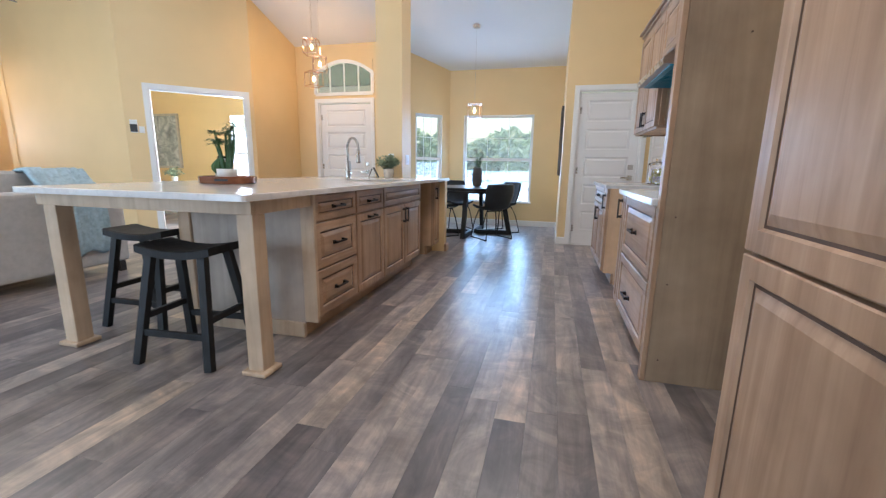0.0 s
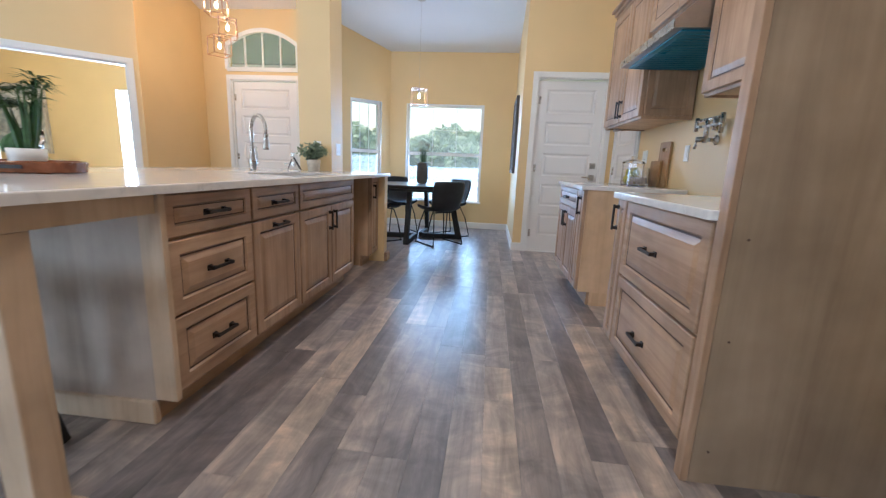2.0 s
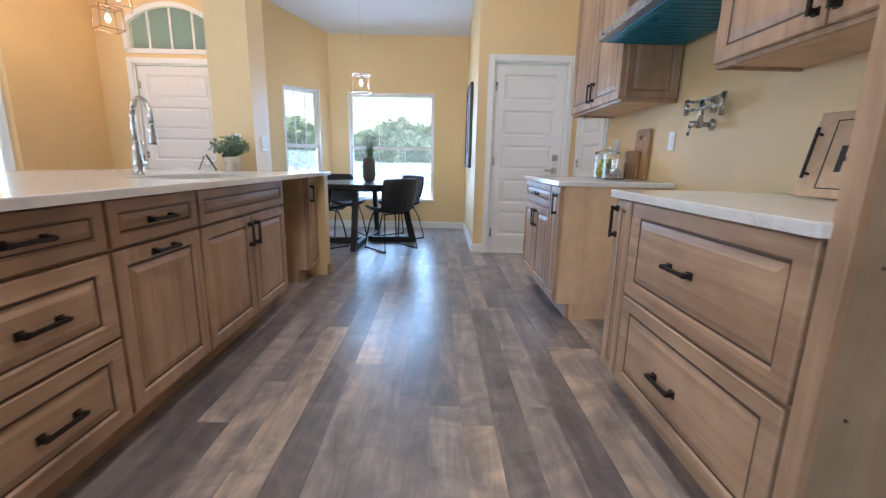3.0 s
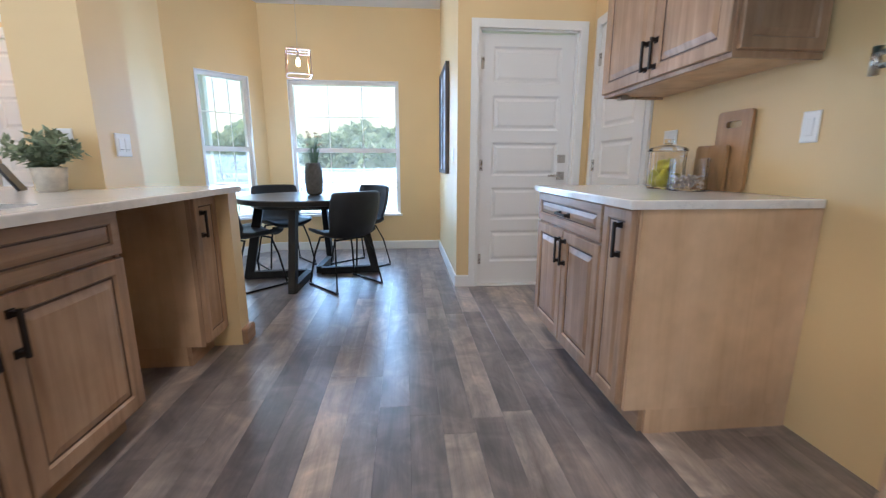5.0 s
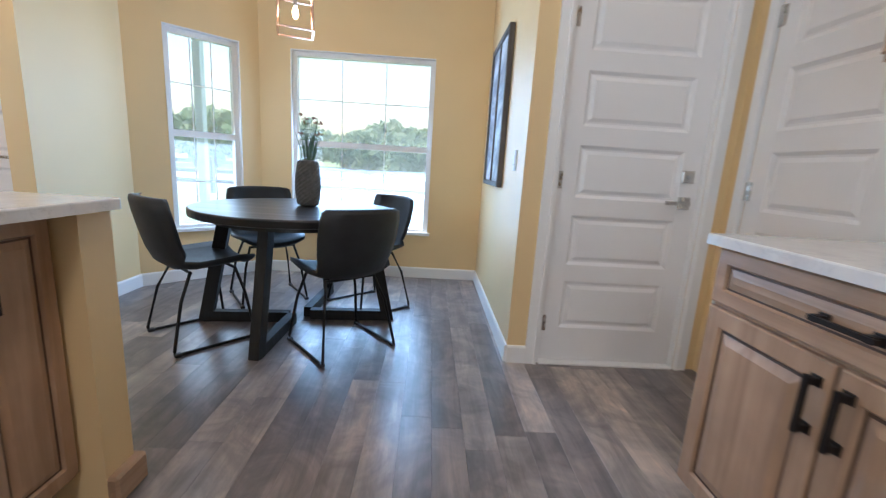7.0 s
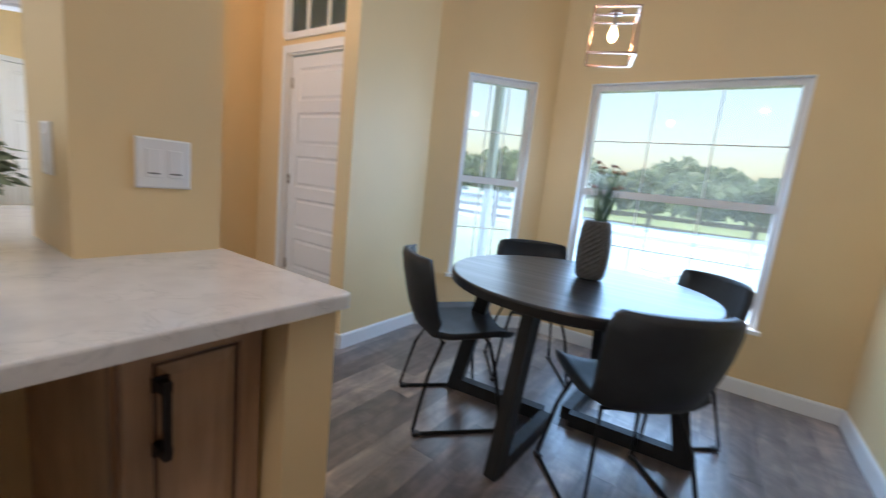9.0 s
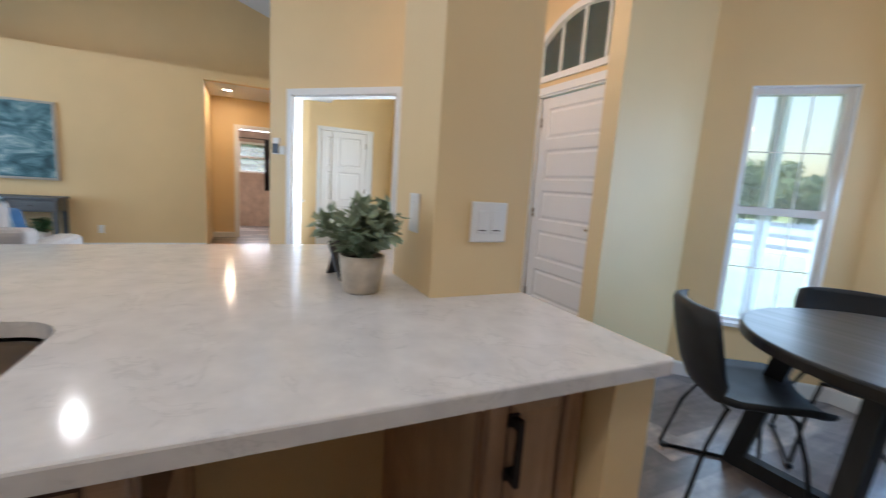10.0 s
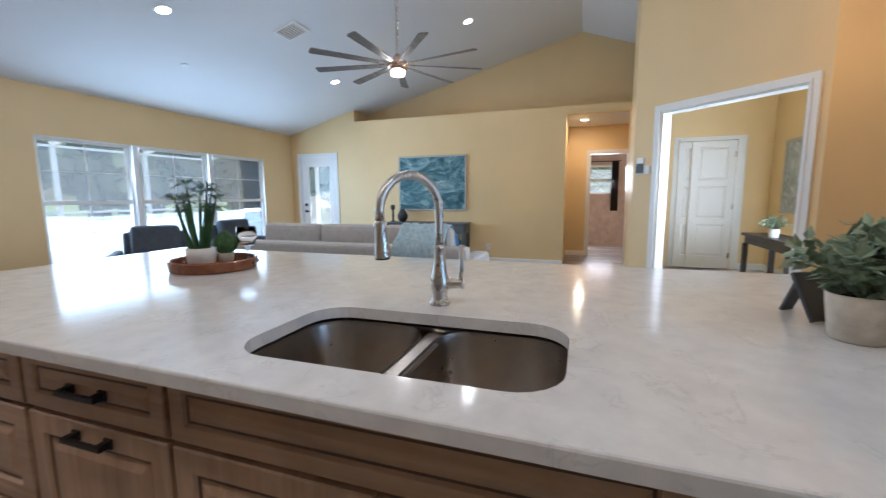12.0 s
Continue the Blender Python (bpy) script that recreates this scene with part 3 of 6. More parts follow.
def window_unit(name, p, q, z0, z1, inward, label, cols, rows=2, sash=True, cross=True):
    """A white vinyl window in the opening p to q, seen from the side that inward points to."""
    p, q, n = Vector((*p, 0)), Vector((*q, 0)), Vector((*inward, 0)).normalized()
    d = (q - p).normalized()
    o = thing(name, (*((p + q) / 2).xy, z0), label, "window", kind="structure")
    deep = -n * 0.075
    w = (q - p).length
    Z = Vector((0, 0, 1))

    def bar(name_, a, b, ww, dd, off, label_="", mat=TRIM):
        return part(name_, beam(bm_new(), a + off, b + off, ww, dd, n), mat, o, label_)
    fw = 0.045
    bm = bm_new()
    for a in (p + d * fw / 2, q - d * fw / 2):
        beam(bm, a + deep + Z * z0, a + deep + Z * z1, 0.07, fw, n)
    for zz in (z0 + fw / 2, z1 - fw / 2):
        beam(bm, p + deep + d * fw + Z * zz, q + deep - d * fw + Z * zz, 0.07, fw, n)
    part("window_frame", bm, TRIM, o)
    zm = (z0 + z1) / 2 - 0.0
    bar("meeting_rail", p + d * fw + Z * zm, q - d * fw + Z * zm, 0.05, 0.05, deep + n * 0.012)
    # inside returns and sill
    bm = bm_new()
    for a in (p + d * 0.004, q - d * 0.004):
        beam(bm, a - n * 0.02 + Z * (z0 + 0.02), a - n * 0.02 + Z * z1, 0.045, 0.008, n)
    beam(bm, p - n * 0.02 + Z * (z1 - 0.004), q - n * 0.02 + Z * (z1 - 0.004), 0.045, 0.008, n)
    part("return", bm, TRIM, o)
    part("window_sill", beam(bm_new(), p - d * 0.02 - n * 0.012 + Z * (z0 + 0.012), q + d * 0.02 - n * 0.012 + Z * (z0 + 0.012), 0.10, 0.024, n), TRIM, o)
    for za, zb in ((z0 + fw, zm - 0.026), (zm + 0.026, z1 - fw)):
        pane = part("pane", beam(bm_new(), p + d * fw + deep + Z * (za + zb) / 2, q - d * fw + deep + Z * (za + zb) / 2, 0.004, zb - za, n), PANE, o)
        pane.visible_shadow = False
        for k in range(1, cols):
            a = p + d * (fw + (w - 2 * fw) * k / cols) + deep
            part("muntin", beam(bm_new(), a + Z * za, a + Z * zb, 0.008, 0.007, n), TRIM, o)
        if cross:
            hz = (za + zb) / 2
            part("muntin", beam(bm_new(), p + d * fw + deep + Z * hz, q - d * fw + deep + Z * hz, 0.007, 0.007, n), TRIM, o)
    return o


s2 = math.sqrt(0.5)
window_unit("window_1", (-1.60, NORTH), (-0.335, NORTH), 0.415, 1.985, (0, -1), "large white single-hung window with thin grilles", 3)
window_unit("window_2", (-2.55 + 0.25 * s2, 6.89 + 0.25 * s2), (-2.55 + 0.80 * s2, 6.89 + 0.80 * s2), 0.415, 1.985, (s2, -s2), "narrow white single-hung bay window with grilles", 3)
for k, (a, b) in enumerate(((-3.72, -4.80), (-4.88, -6.02), (-6.10, -7.26))):
    window_unit("window_%d" % (k + 3), (a, SOUTH), (b, SOUTH), 0.40, 1.96, (0, 1), "wide white window looking onto the screened patio", 2)
setting("window_mullion", box(bm_new(), -4.878, SOUTH - 0.12, 0.402, -4.802, SOUTH - 0.01, 1.958), TRIM, "white mullion between living room windows", "window mullion")
setting("window_mullion", box(bm_new(), -6.098, SOUTH - 0.12, 0.402, -6.022, SOUTH - 0.01, 1.958), TRIM, "white mullion between living room windows", "window mullion")
# Unseen window, added as an opening for the office fill.
window_unit("window_6", (-5.95, 6.68), (-4.95, 6.68), 0.55, 1.95, (0, -1), "white office window, unseen, added to let daylight into the room", 2)
window_unit("window_7", (-11.5, 3.95), (-11.5, 4.55), 1.25, 1.95, (1, 0), "small frosted white bathroom window", 1)

# glazed sliding door in the south wall: unseen, assumed as a source of south light
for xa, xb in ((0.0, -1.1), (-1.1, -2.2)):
    window_unit("door_8" if xa == 0.0 else "door_9", (xa, SOUTH), (xb, SOUTH), 0.0, 2.05, (0, 1), "white framed sliding glass door onto the patio, unseen and assumed", 1, cross=False)

# doors
casing("trim_back_door", (0.32, 5.87), (1.12, 5.87), 2.07, (0, -1))
panel_door("door_1", (0.335, 5.87), (1.105, 5.87), 2.05, (0, -1), "white five-panel back door with nickel lever, closed", 5, hinge_at="p", deadbolt=True)
casing("trim_pantry_door", (EAST, 5.03), (EAST, 5.73), 2.07, (-1, 0))
panel_door("door_2", (EAST, 5.045), (EAST, 5.715), 2.05, (-1, 0), "white panelled pantry door with nickel hinges, closed", 5, knob=False, hinge_at="q", recess=-0.012)
casing("trim_front_door", (-4.05, 6.68), (-3.05, 6.68), 2.13, (0, -1))
panel_door("door_3", (-4.03, 6.68), (-3.07, 6.68), 2.11, (0, -1), "white panelled front entry door with lever and deadbolt, closed", 5, hinge_at="p", deadbolt=True)
casing("trim_office", (-5.62 + 0.30 * 0.710, 4.37 + 0.30 * 0.704), (-5.62 + 1.50 * 0.710, 4.37 + 1.50 * 0.704), 2.05, (s2, -s2))
casing("trim_bath", (-9.5, 3.98), (-9.5, 4.68), 2.05, (1, 0))
casing("trim_patio", (WEST, -1.81), (WEST, -0.97), 2.06, (1, 0))
setting("threshold", box(bm_new(), 0.336, 5.855, -0.006, 1.104, 5.94, 0.009), TRIM, "white door threshold", "threshold")


# arched transom over the front door
def transom():
    o = thing("window_8", (-3.55, 6.70, 2.27), "arched white transom window above the front door", "window", kind="structure")
    x0, x1, z0, zs, rise = -4.09, -3.01, 2.27, 2.60, 0.20
    arc = [(x0 + (x1 - x0) * k / 16, zs + rise * (1 - (2 * k / 16 - 1) ** 2)) for k in range(17)]
    bm = bm_new()
    tube_pts = [(x0, 6.685, z0)] + [(x, 6.685, z) for x, z in arc] + [(x1, 6.685, z0)]
    for a, b in zip(tube_pts, tube_pts[1:] + tube_pts[:1]):
        beam(bm, a, b, 0.05, 0.055, (0, 1, 0))
    part("window_frame", bm, TRIM, o)
    for k in (4, 8, 12):
        x, z = arc[k]
        part("muntin", beam(bm_new(), (x, 6.70, z0), (x, 6.70, z), 0.022, 0.02, (0, 1, 0)), TRIM, o)
    pane = part("pane", box(bm_new(), x0, 6.715, z0, x1, 6.719, 2.82), PANE, o)
    pane.visible_shadow = False
    bm = bm_new()
    for (xa, za), (xb, zb) in zip(arc, arc[1:]):
        vs = [bm.verts.new((x, y, z)) for y in (6.676, 6.69) for x, z in ((xa, za), (xb, zb), (xb, 2.84), (xa, 2.84))]
        for q in ((0, 1, 2, 3), (7, 6, 5, 4), (0, 4, 5, 1), (3, 2, 6, 7)):
            bm.faces.new([vs[i] for i in q])
    part("arch_spandrel", bm, WALL, o, "yellow wall filling above the arch")


transom()


# glazed patio door in the west wall
def patio_door():
    o = thing("door_4", (WEST, -1.39, 0), "white patio door with a full glass pane, closed", "door", kind="structure")
    bm = bm_new()
    y0, y1, z1 = -1.795, -0.985, 2.05
    x0, x1 = WEST - 0.07, WEST - 0.03
    box(bm, x0, y0, 0.012, x1, y0 + 0.15, z1)
    box(bm, x0, y1 - 0.15, 0.012, x1, y1, z1)
    box(bm, x0 + 0.001, y0 + 0.15, 0.012, x1 - 0.001, y1 - 0.15, 0.3)
    box(bm, x0 + 0.001, y0 + 0.15, z1 - 0.19, x1 - 0.001, y1 - 0.15, z1)
    part("leaf", bm, DOORW, o)
    g = part("pane", box(bm_new(), x0 + 0.015, y0 + 0.15, 0.3, x0 + 0.02, y1 - 0.15, z1 - 0.19), PANE, o)
    g.visible_shadow = False
    bm = bm_new()
    for z in (0.93, 1.07):
        tube(bm, [(x1, y0 + 0.07, z), (x1 + 0.03, y0 + 0.07, z)], 0.028, 12)
    beam(bm, (x1 + 0.05, y0 + 0.06, 0.93), (x1 + 0.05, y0 + 0.17, 0.93), 0.014, 0.02)
    part("lever_handle", bm, IRON, o, "dark lever handle")


patio_door()

# office closet doors and open double-door leaf
casing("trim_closet", (-8.6, 5.35), (-8.6, 6.25), 2.1, (1, 0))
panel_door("door_5", (-8.6, 5.355), (-8.6, 5.90), 2.09, (1, 0), "white three-panel closet door, slid open a little", 3, knob=False, recess=-0.04)
panel_door("door_6", (-8.56, 5.54), (-8.56, 6.17), 2.09, (1, 0), "white three-panel sliding closet door", 3, knob=False, recess=-0.045)
setting("trim_closet_jamb", box(bm_new(), -8.598, 6.172, 0.0, -8.50, 6.249, 2.10), TRIM, "white closet jamb beside the sliding door", "door jamb")
setting("trim_closet_track", box(bm_new(), -8.598, 5.352, 2.092, -8.50, 6.170, 2.12), TRIM, "white closet track cover", "door trim")
panel_door("door_7", (-5.47, 4.62), (-6.03, 4.735), 2.03, (0.20, 0.98), "white panelled office door leaf standing open", 3, hinge_at="p", recess=0.0)

# column at the island's end
wall("column", (-2.04, 4.615), (-1.72, 4.615), -0.305, label="square yellow painted column rising from the island")

# ---- kitchen ----
RAISED = ((0, 0.0), (0, 0.016), (0.004, 0.02), (0.052, 0.02), (0.058, 0.011), (0.066, 0.011), (0.092, 0.019))
SLIM = ((0, 0.0), (0, 0.016), (0.004, 0.02), (0.040, 0.02), (0.045, 0.012), (0.051, 0.012), (0.070, 0.019))


def pull(bm, c, n, along, length=0.112):
    """A square bar pull centred at c on a face with normal n."""
    c, n, a = Vector(c), Vector(n), Vector(along)
    e1, e2 = c + a * length / 2, c - a * length / 2
    beam(bm, e1 + n * 0.026 + a * 0.012, e2 + n * 0.026 - a * 0.012, 0.010, 0.011, n)
    for e in (e1, e2):
        beam(bm, e, e + n * 0.028, 0.016, 0.016, a)
        beam(bm, e, e + n * 0.006, 0.024, 0.024, a)
    return bm


def front(kind, parent, way, fx, y0, y1, z0, z1, handle=None):
    """A door or drawer front on the plane x = fx that looks along way (+1 or -1 in x)."""
    n = (way, 0, 0)
    m = facing(n, fx, y0 if way > 0 else y1, z0)
    w, h = y1 - y0, z1 - z0
    bm = bm_new()
    rings_panel(bm, w, h, RAISED if min(w, h) > 0.24 else SLIM, m)
    d = part(kind, bm, CAB if h > w else CABH, parent)
    # dark glaze line in the groove
    g0 = 0.0585 if min(w, h) > 0.24 else 0.0455
    bm = bm_new()
    g = 0.0075 if min(w, h) > 0.24 else 0.0055
    nn = 0.0118 if min(w, h) > 0.24 else 0.0128
    for u0, v0, u1, v1 in ((g0, g0, w - g0, g0 + g), (g0, h - g0 - g, w - g0, h - g0), (g0, g0 + g, g0 + g, h - g0 - g), (w - g0 - g, g0 + g, w - g0, h - g0 - g)):
        rings_panel(bm, u1 - u0, v1 - v0, ((0, nn - 0.002), (0, nn)), m @ Matrix.Translation((u0, v0, 0)))
    part("glaze_line", bm, GLAZE, d, "dark brown glaze in the moulding")
    if handle:
        hy, hz, vertical = handle
        bm = pull(bm_new(), (fx + way * 0.0195, hy, hz), n, (0, 0, 1) if vertical else (0, 1, 0))
        part("handle", bm, IRON, d, "dark bronze bar pull")
    return d


def base_cabinet(label, way, fx, depth, y0, y1, group, z1=0.883, toe=0.105, body_top=0.883):
    """A base unit whose face frame stands at x = fx."""
    o = thing("base_cabinet", (fx - way * depth / 2, (y0 + y1) / 2, 0), label, "cabinet", group)
    xb = fx - way * depth
    a, b = sorted((xb, fx - way * 0.02))
    part("body", box(bm_new(), a, y0 + 0.001, toe, b, y1 - 0.001, body_top), SIDE, o, "pale maple carcass")
    bm = bm_new()
    f0, f1 = sorted((fx - way * 0.02, fx))
    box(bm, f0, y0 + 0.001, toe, f1, y0 + 0.022, z1)
    box(bm, f0, y1 - 0.022, toe, f1, y1 - 0.001, z1)
    box(bm, f0, y0 + 0.022, toe, f1 - 0.0005, y1 - 0.022, toe + 0.03)
    box(bm, f0, y0 + 0.022, z1 - 0.03, f1 - 0.0005, y1 - 0.022, z1)
    box(bm, f0, y0 + 0.022, toe + 0.03, f1 - 0.006, y1 - 0.022, z1 - 0.03)
    part("face_frame", bm, CAB, o)
    t0, t1 = sorted((fx - way * 0.075, fx - way * 0.095))
    part("toe_kick", box(bm_new(), t0, y0 + 0.001, 0, t1, y1 - 0.001, toe), CABH, o)
    for k, ya in enumerate((y0 + 0.001, y1 - 0.017)):
        p0, p1 = sorted((xb, fx - way * 0.096))
        part("side_foot", box(bm_new(), p0, ya, 0, p1, ya + 0.016, toe - 0.0005), SIDE, o)
    return o


IS, G = -1.318, "island cabinets"
c = base_cabinet("glazed maple base cabinet with three drawers under the island top", 1, IS, 0.555, 1.985, 2.53, G)
for z0, z1 in ((0.718, 0.873), (0.425, 0.705), (0.125, 0.415)):
    front("drawer_front", c, 1, IS, 1.995, 2.522, z0, z1, (2.26, (z0 + z1) / 2, False))
c = base_cabinet("glazed maple base cabinet with a drawer above a pull-out door", 1, IS, 0.555, 2.53, 3.03, G)
front("drawer_front", c, 1, IS, 2.538, 3.022, 0.718, 0.873, (2.78, 0.79, False))
front("door", c, 1, IS, 2.538, 3.022, 0.125, 0.705, (2.78, 0.672, False))
c = base_cabinet("glazed maple sink base cabinet with two doors", 1, IS, 0.555, 3.03, 4.03, G, body_top=0.64)
front("drawer_front", c, 1, IS, 3.038, 4.022, 0.718, 0.873)
front("door", c, 1, IS, 3.038, 3.526, 0.125, 0.705, (3.49, 0.60, True))
front("door", c, 1, IS, 3.534, 4.022, 0.125, 0.705, (3.57, 0.60, True))
c = base_cabinet("narrow glazed maple pull-out cabinet at the island's end", 1, IS, 0.555, 4.555, 4.80, G)
front("door", c, 1, IS, 4.563, 4.792, 0.125, 0.873, (4.615, 0.74, True))

# body of the island behind the cabinets
o = thing("island_end_panel", (-1.75, 1.97, 0), "grey-washed wood end panel of the kitchen island", "end panel")
part("panel", box(bm_new(), -2.16, 1.962, 0.09, -1.375, 1.983, 0.883), GREYWOOD, o)
part("corner_stile", box(bm_new(), -1.372, 1.955, 0.105, -1.282, 1.983, 0.883, 0.003), POST, o)
part("back_stile", box(bm_new(), -2.25, 1.945, 0.0, -2.162, 2.035, 0.883, 0.003), POST, o)
part("base_moulding", box(bm_new(), -2.16, 1.948, 0.0, -1.376, 1.981, 0.098, 0.006), POST, o)
setting("wall_island_knee", box(bm_new(), -2.16, 1.985, 0.0, -1.876, 4.795, 0.882), WALL, "yellow painted knee wall behind the island cabinets", "wall")
setting("wall_island_end", box(bm_new(), -2.16, 4.802, 0.0, -1.235, 4.915, 0.882), WALL, "yellow painted half wall closing the island", "wall")
setting("baseboard", box(bm_new(), -1.31, 4.803, 0.0, -1.205, 4.935, 0.095, 0.008), CABH, "maple stained base moulding round the half wall", "baseboard")


def leg_post(x, y, o):
    p = part("leg", box(bm_new(), x - 0.045, y - 0.045, 0.02, x + 0.045, y + 0.045, 0.815, 0.003), POST, o, "square whitewashed wood leg")
    part("foot", box(bm_new(), x - 0.07, y - 0.07, 0.0, x + 0.07, y + 0.07, 0.024, 0.005), POST, p)


o = thing("island_overhang_table", (-1.95, 1.6, 0.0), "pale wood legs and apron under the countertop overhang", "table frame")
leg_post(-1.35, 1.525, o)
leg_post(-2.60, 1.525, o)
part("front_rail", box(bm_new(), -2.66, 1.462, 0.815, -1.295, 1.485, 0.883, 0.002), POST, o)
part("side_rail", box(bm_new(), -1.318, 1.487, 0.815, -1.296, 1.953, 0.883, 0.002), POST, o)
part("side_rail", box(bm_new(), -2.66, 1.487, 0.815, -2.638, 4.0, 0.883, 0.002), POST, o)


def rounded_rect(x0, y0, x1, y1, r, n=6):
    pts = []
    for cx, cy, a0 in ((x1 - r, y1 - r, 0), (x0 + r, y1 - r, 90), (x0 + r, y0 + r, 180), (x1 - r, y0 + r, 270)):
        for k in range(n + 1):
            a = radians(a0 + 90 * k / n)
            pts.append((cx + r * math.cos(a), cy + r * math.sin(a)))
    return pts


def slab_top(bm, outer, z0, z1, hole=None, ease=0.005):
    """A slab with eased edges and, where given, a hole with as many points as the outline."""
    def ring(pts, z, inset=0.0):
        n = len(pts)
        out = []
        for i, (x, y) in enumerate(pts):
            (ax, ay), (bx, by) = pts[i - 1], pts[(i + 1) % n]
            d = Vector((bx - ax, by - ay)).normalized()
            out.append(bm.verts.new((x - d.y * inset, y + d.x * inset, z)))
        return out
    seq = [ring(outer, z0), ring(outer, z1 - ease), ring(outer, z1 - ease * 0.3, ease * 0.3), ring(outer, z1, ease)]
    n = len(outer)
    for a, b in zip(seq, seq[1:]):
        for k in range(n):
            bm.faces.new((a[k], a[(k + 1) % n], b[(k + 1) % n], b[k]))
    if hole:
        top, bot = ring(hole, z1), ring(hole, z0)
        for k in range(n):
            j = (k + 1) % n
            bm.faces.new((seq[-1][k], seq[-1][j], top[j], top[k]))
            bm.faces.new((seq[0][j], seq[0][k], bot[k], bot[j]))
            bm.faces.new((top[k], top[j], bot[j], bot[k]))
    else:
        bm.faces.new(seq[-1])
        bm.faces.new(seq[0][::-1])
    return bm


SINK = (-1.735, 3.145, -1.35, 3.845)
top = thing("island_countertop", (-1.97, 3.1, 0.883), "white quartz island countertop with faint grey veins and eased edges", "countertop")
outline = [(px + (0.0155 * (py - 4.935) if px > -2 else 0), py) for px, py in rounded_rect(-2.70, 1.385, -1.207, 4.935, 0.02)]
part("slab", slab_top(bm_new(), outline, 0.8835, 0.915, rounded_rect(*SINK, 0.10)), QUARTZ, top)


def sink():
    o = thing("kitchen_sink", (-1.54, 3.49, 0.883), "double-bowl undermount stainless steel kitchen sink", "sink")
    x0, y0, x1, y1 = SINK
    for ya, yb, nm in ((y0 - 0.006, 3.475, "bowl"), (3.515, y1 + 0.006, "bowl")):
        bm = bm_new()
        rings = []
        for inset, z, r in ((-0.0, 0.874, 0.095), (0.004, 0.85, 0.095), (0.012, 0.72, 0.09), (0.03, 0.69, 0.08), (0.07, 0.68, 0.06)):
            rings.append([bm.verts.new((x, y, z)) for x, y in rounded_rect(x0 - 0.006 + inset, ya + inset, x1 + 0.006 - inset, yb - inset, r)])
        n = len(rings[0])
        for a, b in zip(rings, rings[1:]):
            for k in range(n):
                bm.faces.new((a[k], a[(k + 1) % n], b[(k + 1) % n], b[k]))
        bm.faces.new(rings[-1])
        bowl = part(nm, bm, STEEL, o, smooth=True)
        part("drain", lathe(bm_new(), ((0.045, 0.0), (0.045, 0.003), (0.03, 0.004), (0.028, 0.001)), (x0 + x1) / 2, (ya + yb) / 2, 0.68), NICKEL, bowl)
    part("divider", slab_top(bm_new(), rounded_rect(x0 - 0.0, 3.468, x1 + 0.0, 3.522, 0.02), 0.80, 0.868, None, 0.012), STEEL, o, smooth=False)
    rim_o, rim_i = rounded_rect(x0 - 0.03, y0 - 0.03, x1 + 0.03, y1 + 0.03, 0.11), rounded_rect(x0 - 0.002, y0 - 0.002, x1 + 0.002, y1 + 0.002, 0.10)
    part("rim", slab_top(bm_new(), rim_o, 0.866, 0.8745, rim_i, 0.001), STEEL, o)


sink()


def kitchen_faucet(x, y, z):
    o = thing("kitchen_faucet", (x, y, z), "brushed nickel gooseneck pull-down kitchen faucet", "faucet")
    prof = ((0.030, 0), (0.030, 0.008), (0.024, 0.012), (0.023, 0.03), (0.027, 0.055), (0.028, 0.075), (0.022, 0.10), (0.017, 0.13), (0.015, 0.165), (0.017, 0.17), (0.017, 0.178), (0.013, 0.18))
    part("body", lathe(bm_new(), prof, x, y, z), NICKEL, o, smooth=True)
    d = Vector((0.84, -0.54, 0)).normalized()
    r = 0.10
    pts = [Vector((x, y, z + 0.17)), Vector((x, y, z + 0.22))]
    c = Vector((x, y, z + 0.28)) + d * r
    for k in range(13):
        a = math.pi * (1 - k / 12 * 1.06)
        pts.append(c + d * (r * math.cos(a)) + Vector((0, 0, r * 1.02 * math.sin(a))))
    part("spout", tube(bm_new(), pts, 0.0125, 12), NICKEL, o, smooth=True)
    e = pts[-1]
    w = (pts[-1] - pts[-2]).normalized()
    rot = w.to_track_quat("Z", "Y").to_matrix().to_4x4()
    part("spray_head", lathe(bm_new(), ((0.013, 0), (0.017, 0.008), (0.017, 0.02), (0.015, 0.028), (0.018, 0.05), (0.022, 0.095), (0.022, 0.10)), *e, 20, rot), NICKEL, o, smooth=True)
    part("spray_face", lathe(bm_new(), ((0.020, 0.098), (0.020, 0.104)), *e, 20, rot), BLACKM, o)
    h = Vector((-0.12, 0.99, 0)).normalized()
    b = Vector((x, y, z + 0.065))
    bm = tube(bm_new(), [b, b + h * 0.03, b + h * 0.055, b + h * 0.072], [0.016, 0.018, 0.014, 0.016], 12)
    tube(bm, [b + h * 0.064 + Vector((0, 0, 0.0)), b + h * 0.067 + Vector((0, 0, 0.05)), b + h * 0.066 + Vector((0, 0, 0.115))], [0.006, 0.007, 0.009], 10)
    part("lever", bm, NICKEL, o, smooth=True)


kitchen_faucet(-1.845, 3.465, 0.915)

# ---- east run ----
ER, G = 0.545, "wall-side base cabinets"
c = base_cabinet("glazed maple base cabinet with two deep drawers", -1, ER, 0.69, 2.03, 2.86, G)
front("drawer_front", c, -1, ER, 2.04, 2.852, 0.505, 0.876, (2.49, 0.69, False))
front("drawer_front", c, -1, ER, 2.04, 2.852, 0.118, 0.492, (2.49, 0.29, False))
c = base_cabinet("narrow glazed maple pull-out cabinet beside the range gap", -1, ER, 0.69, 2.86, 3.015, G)
front("door", c, -1, ER, 2.868, 3.008, 0.118, 0.876, (2.985, 0.78, True))
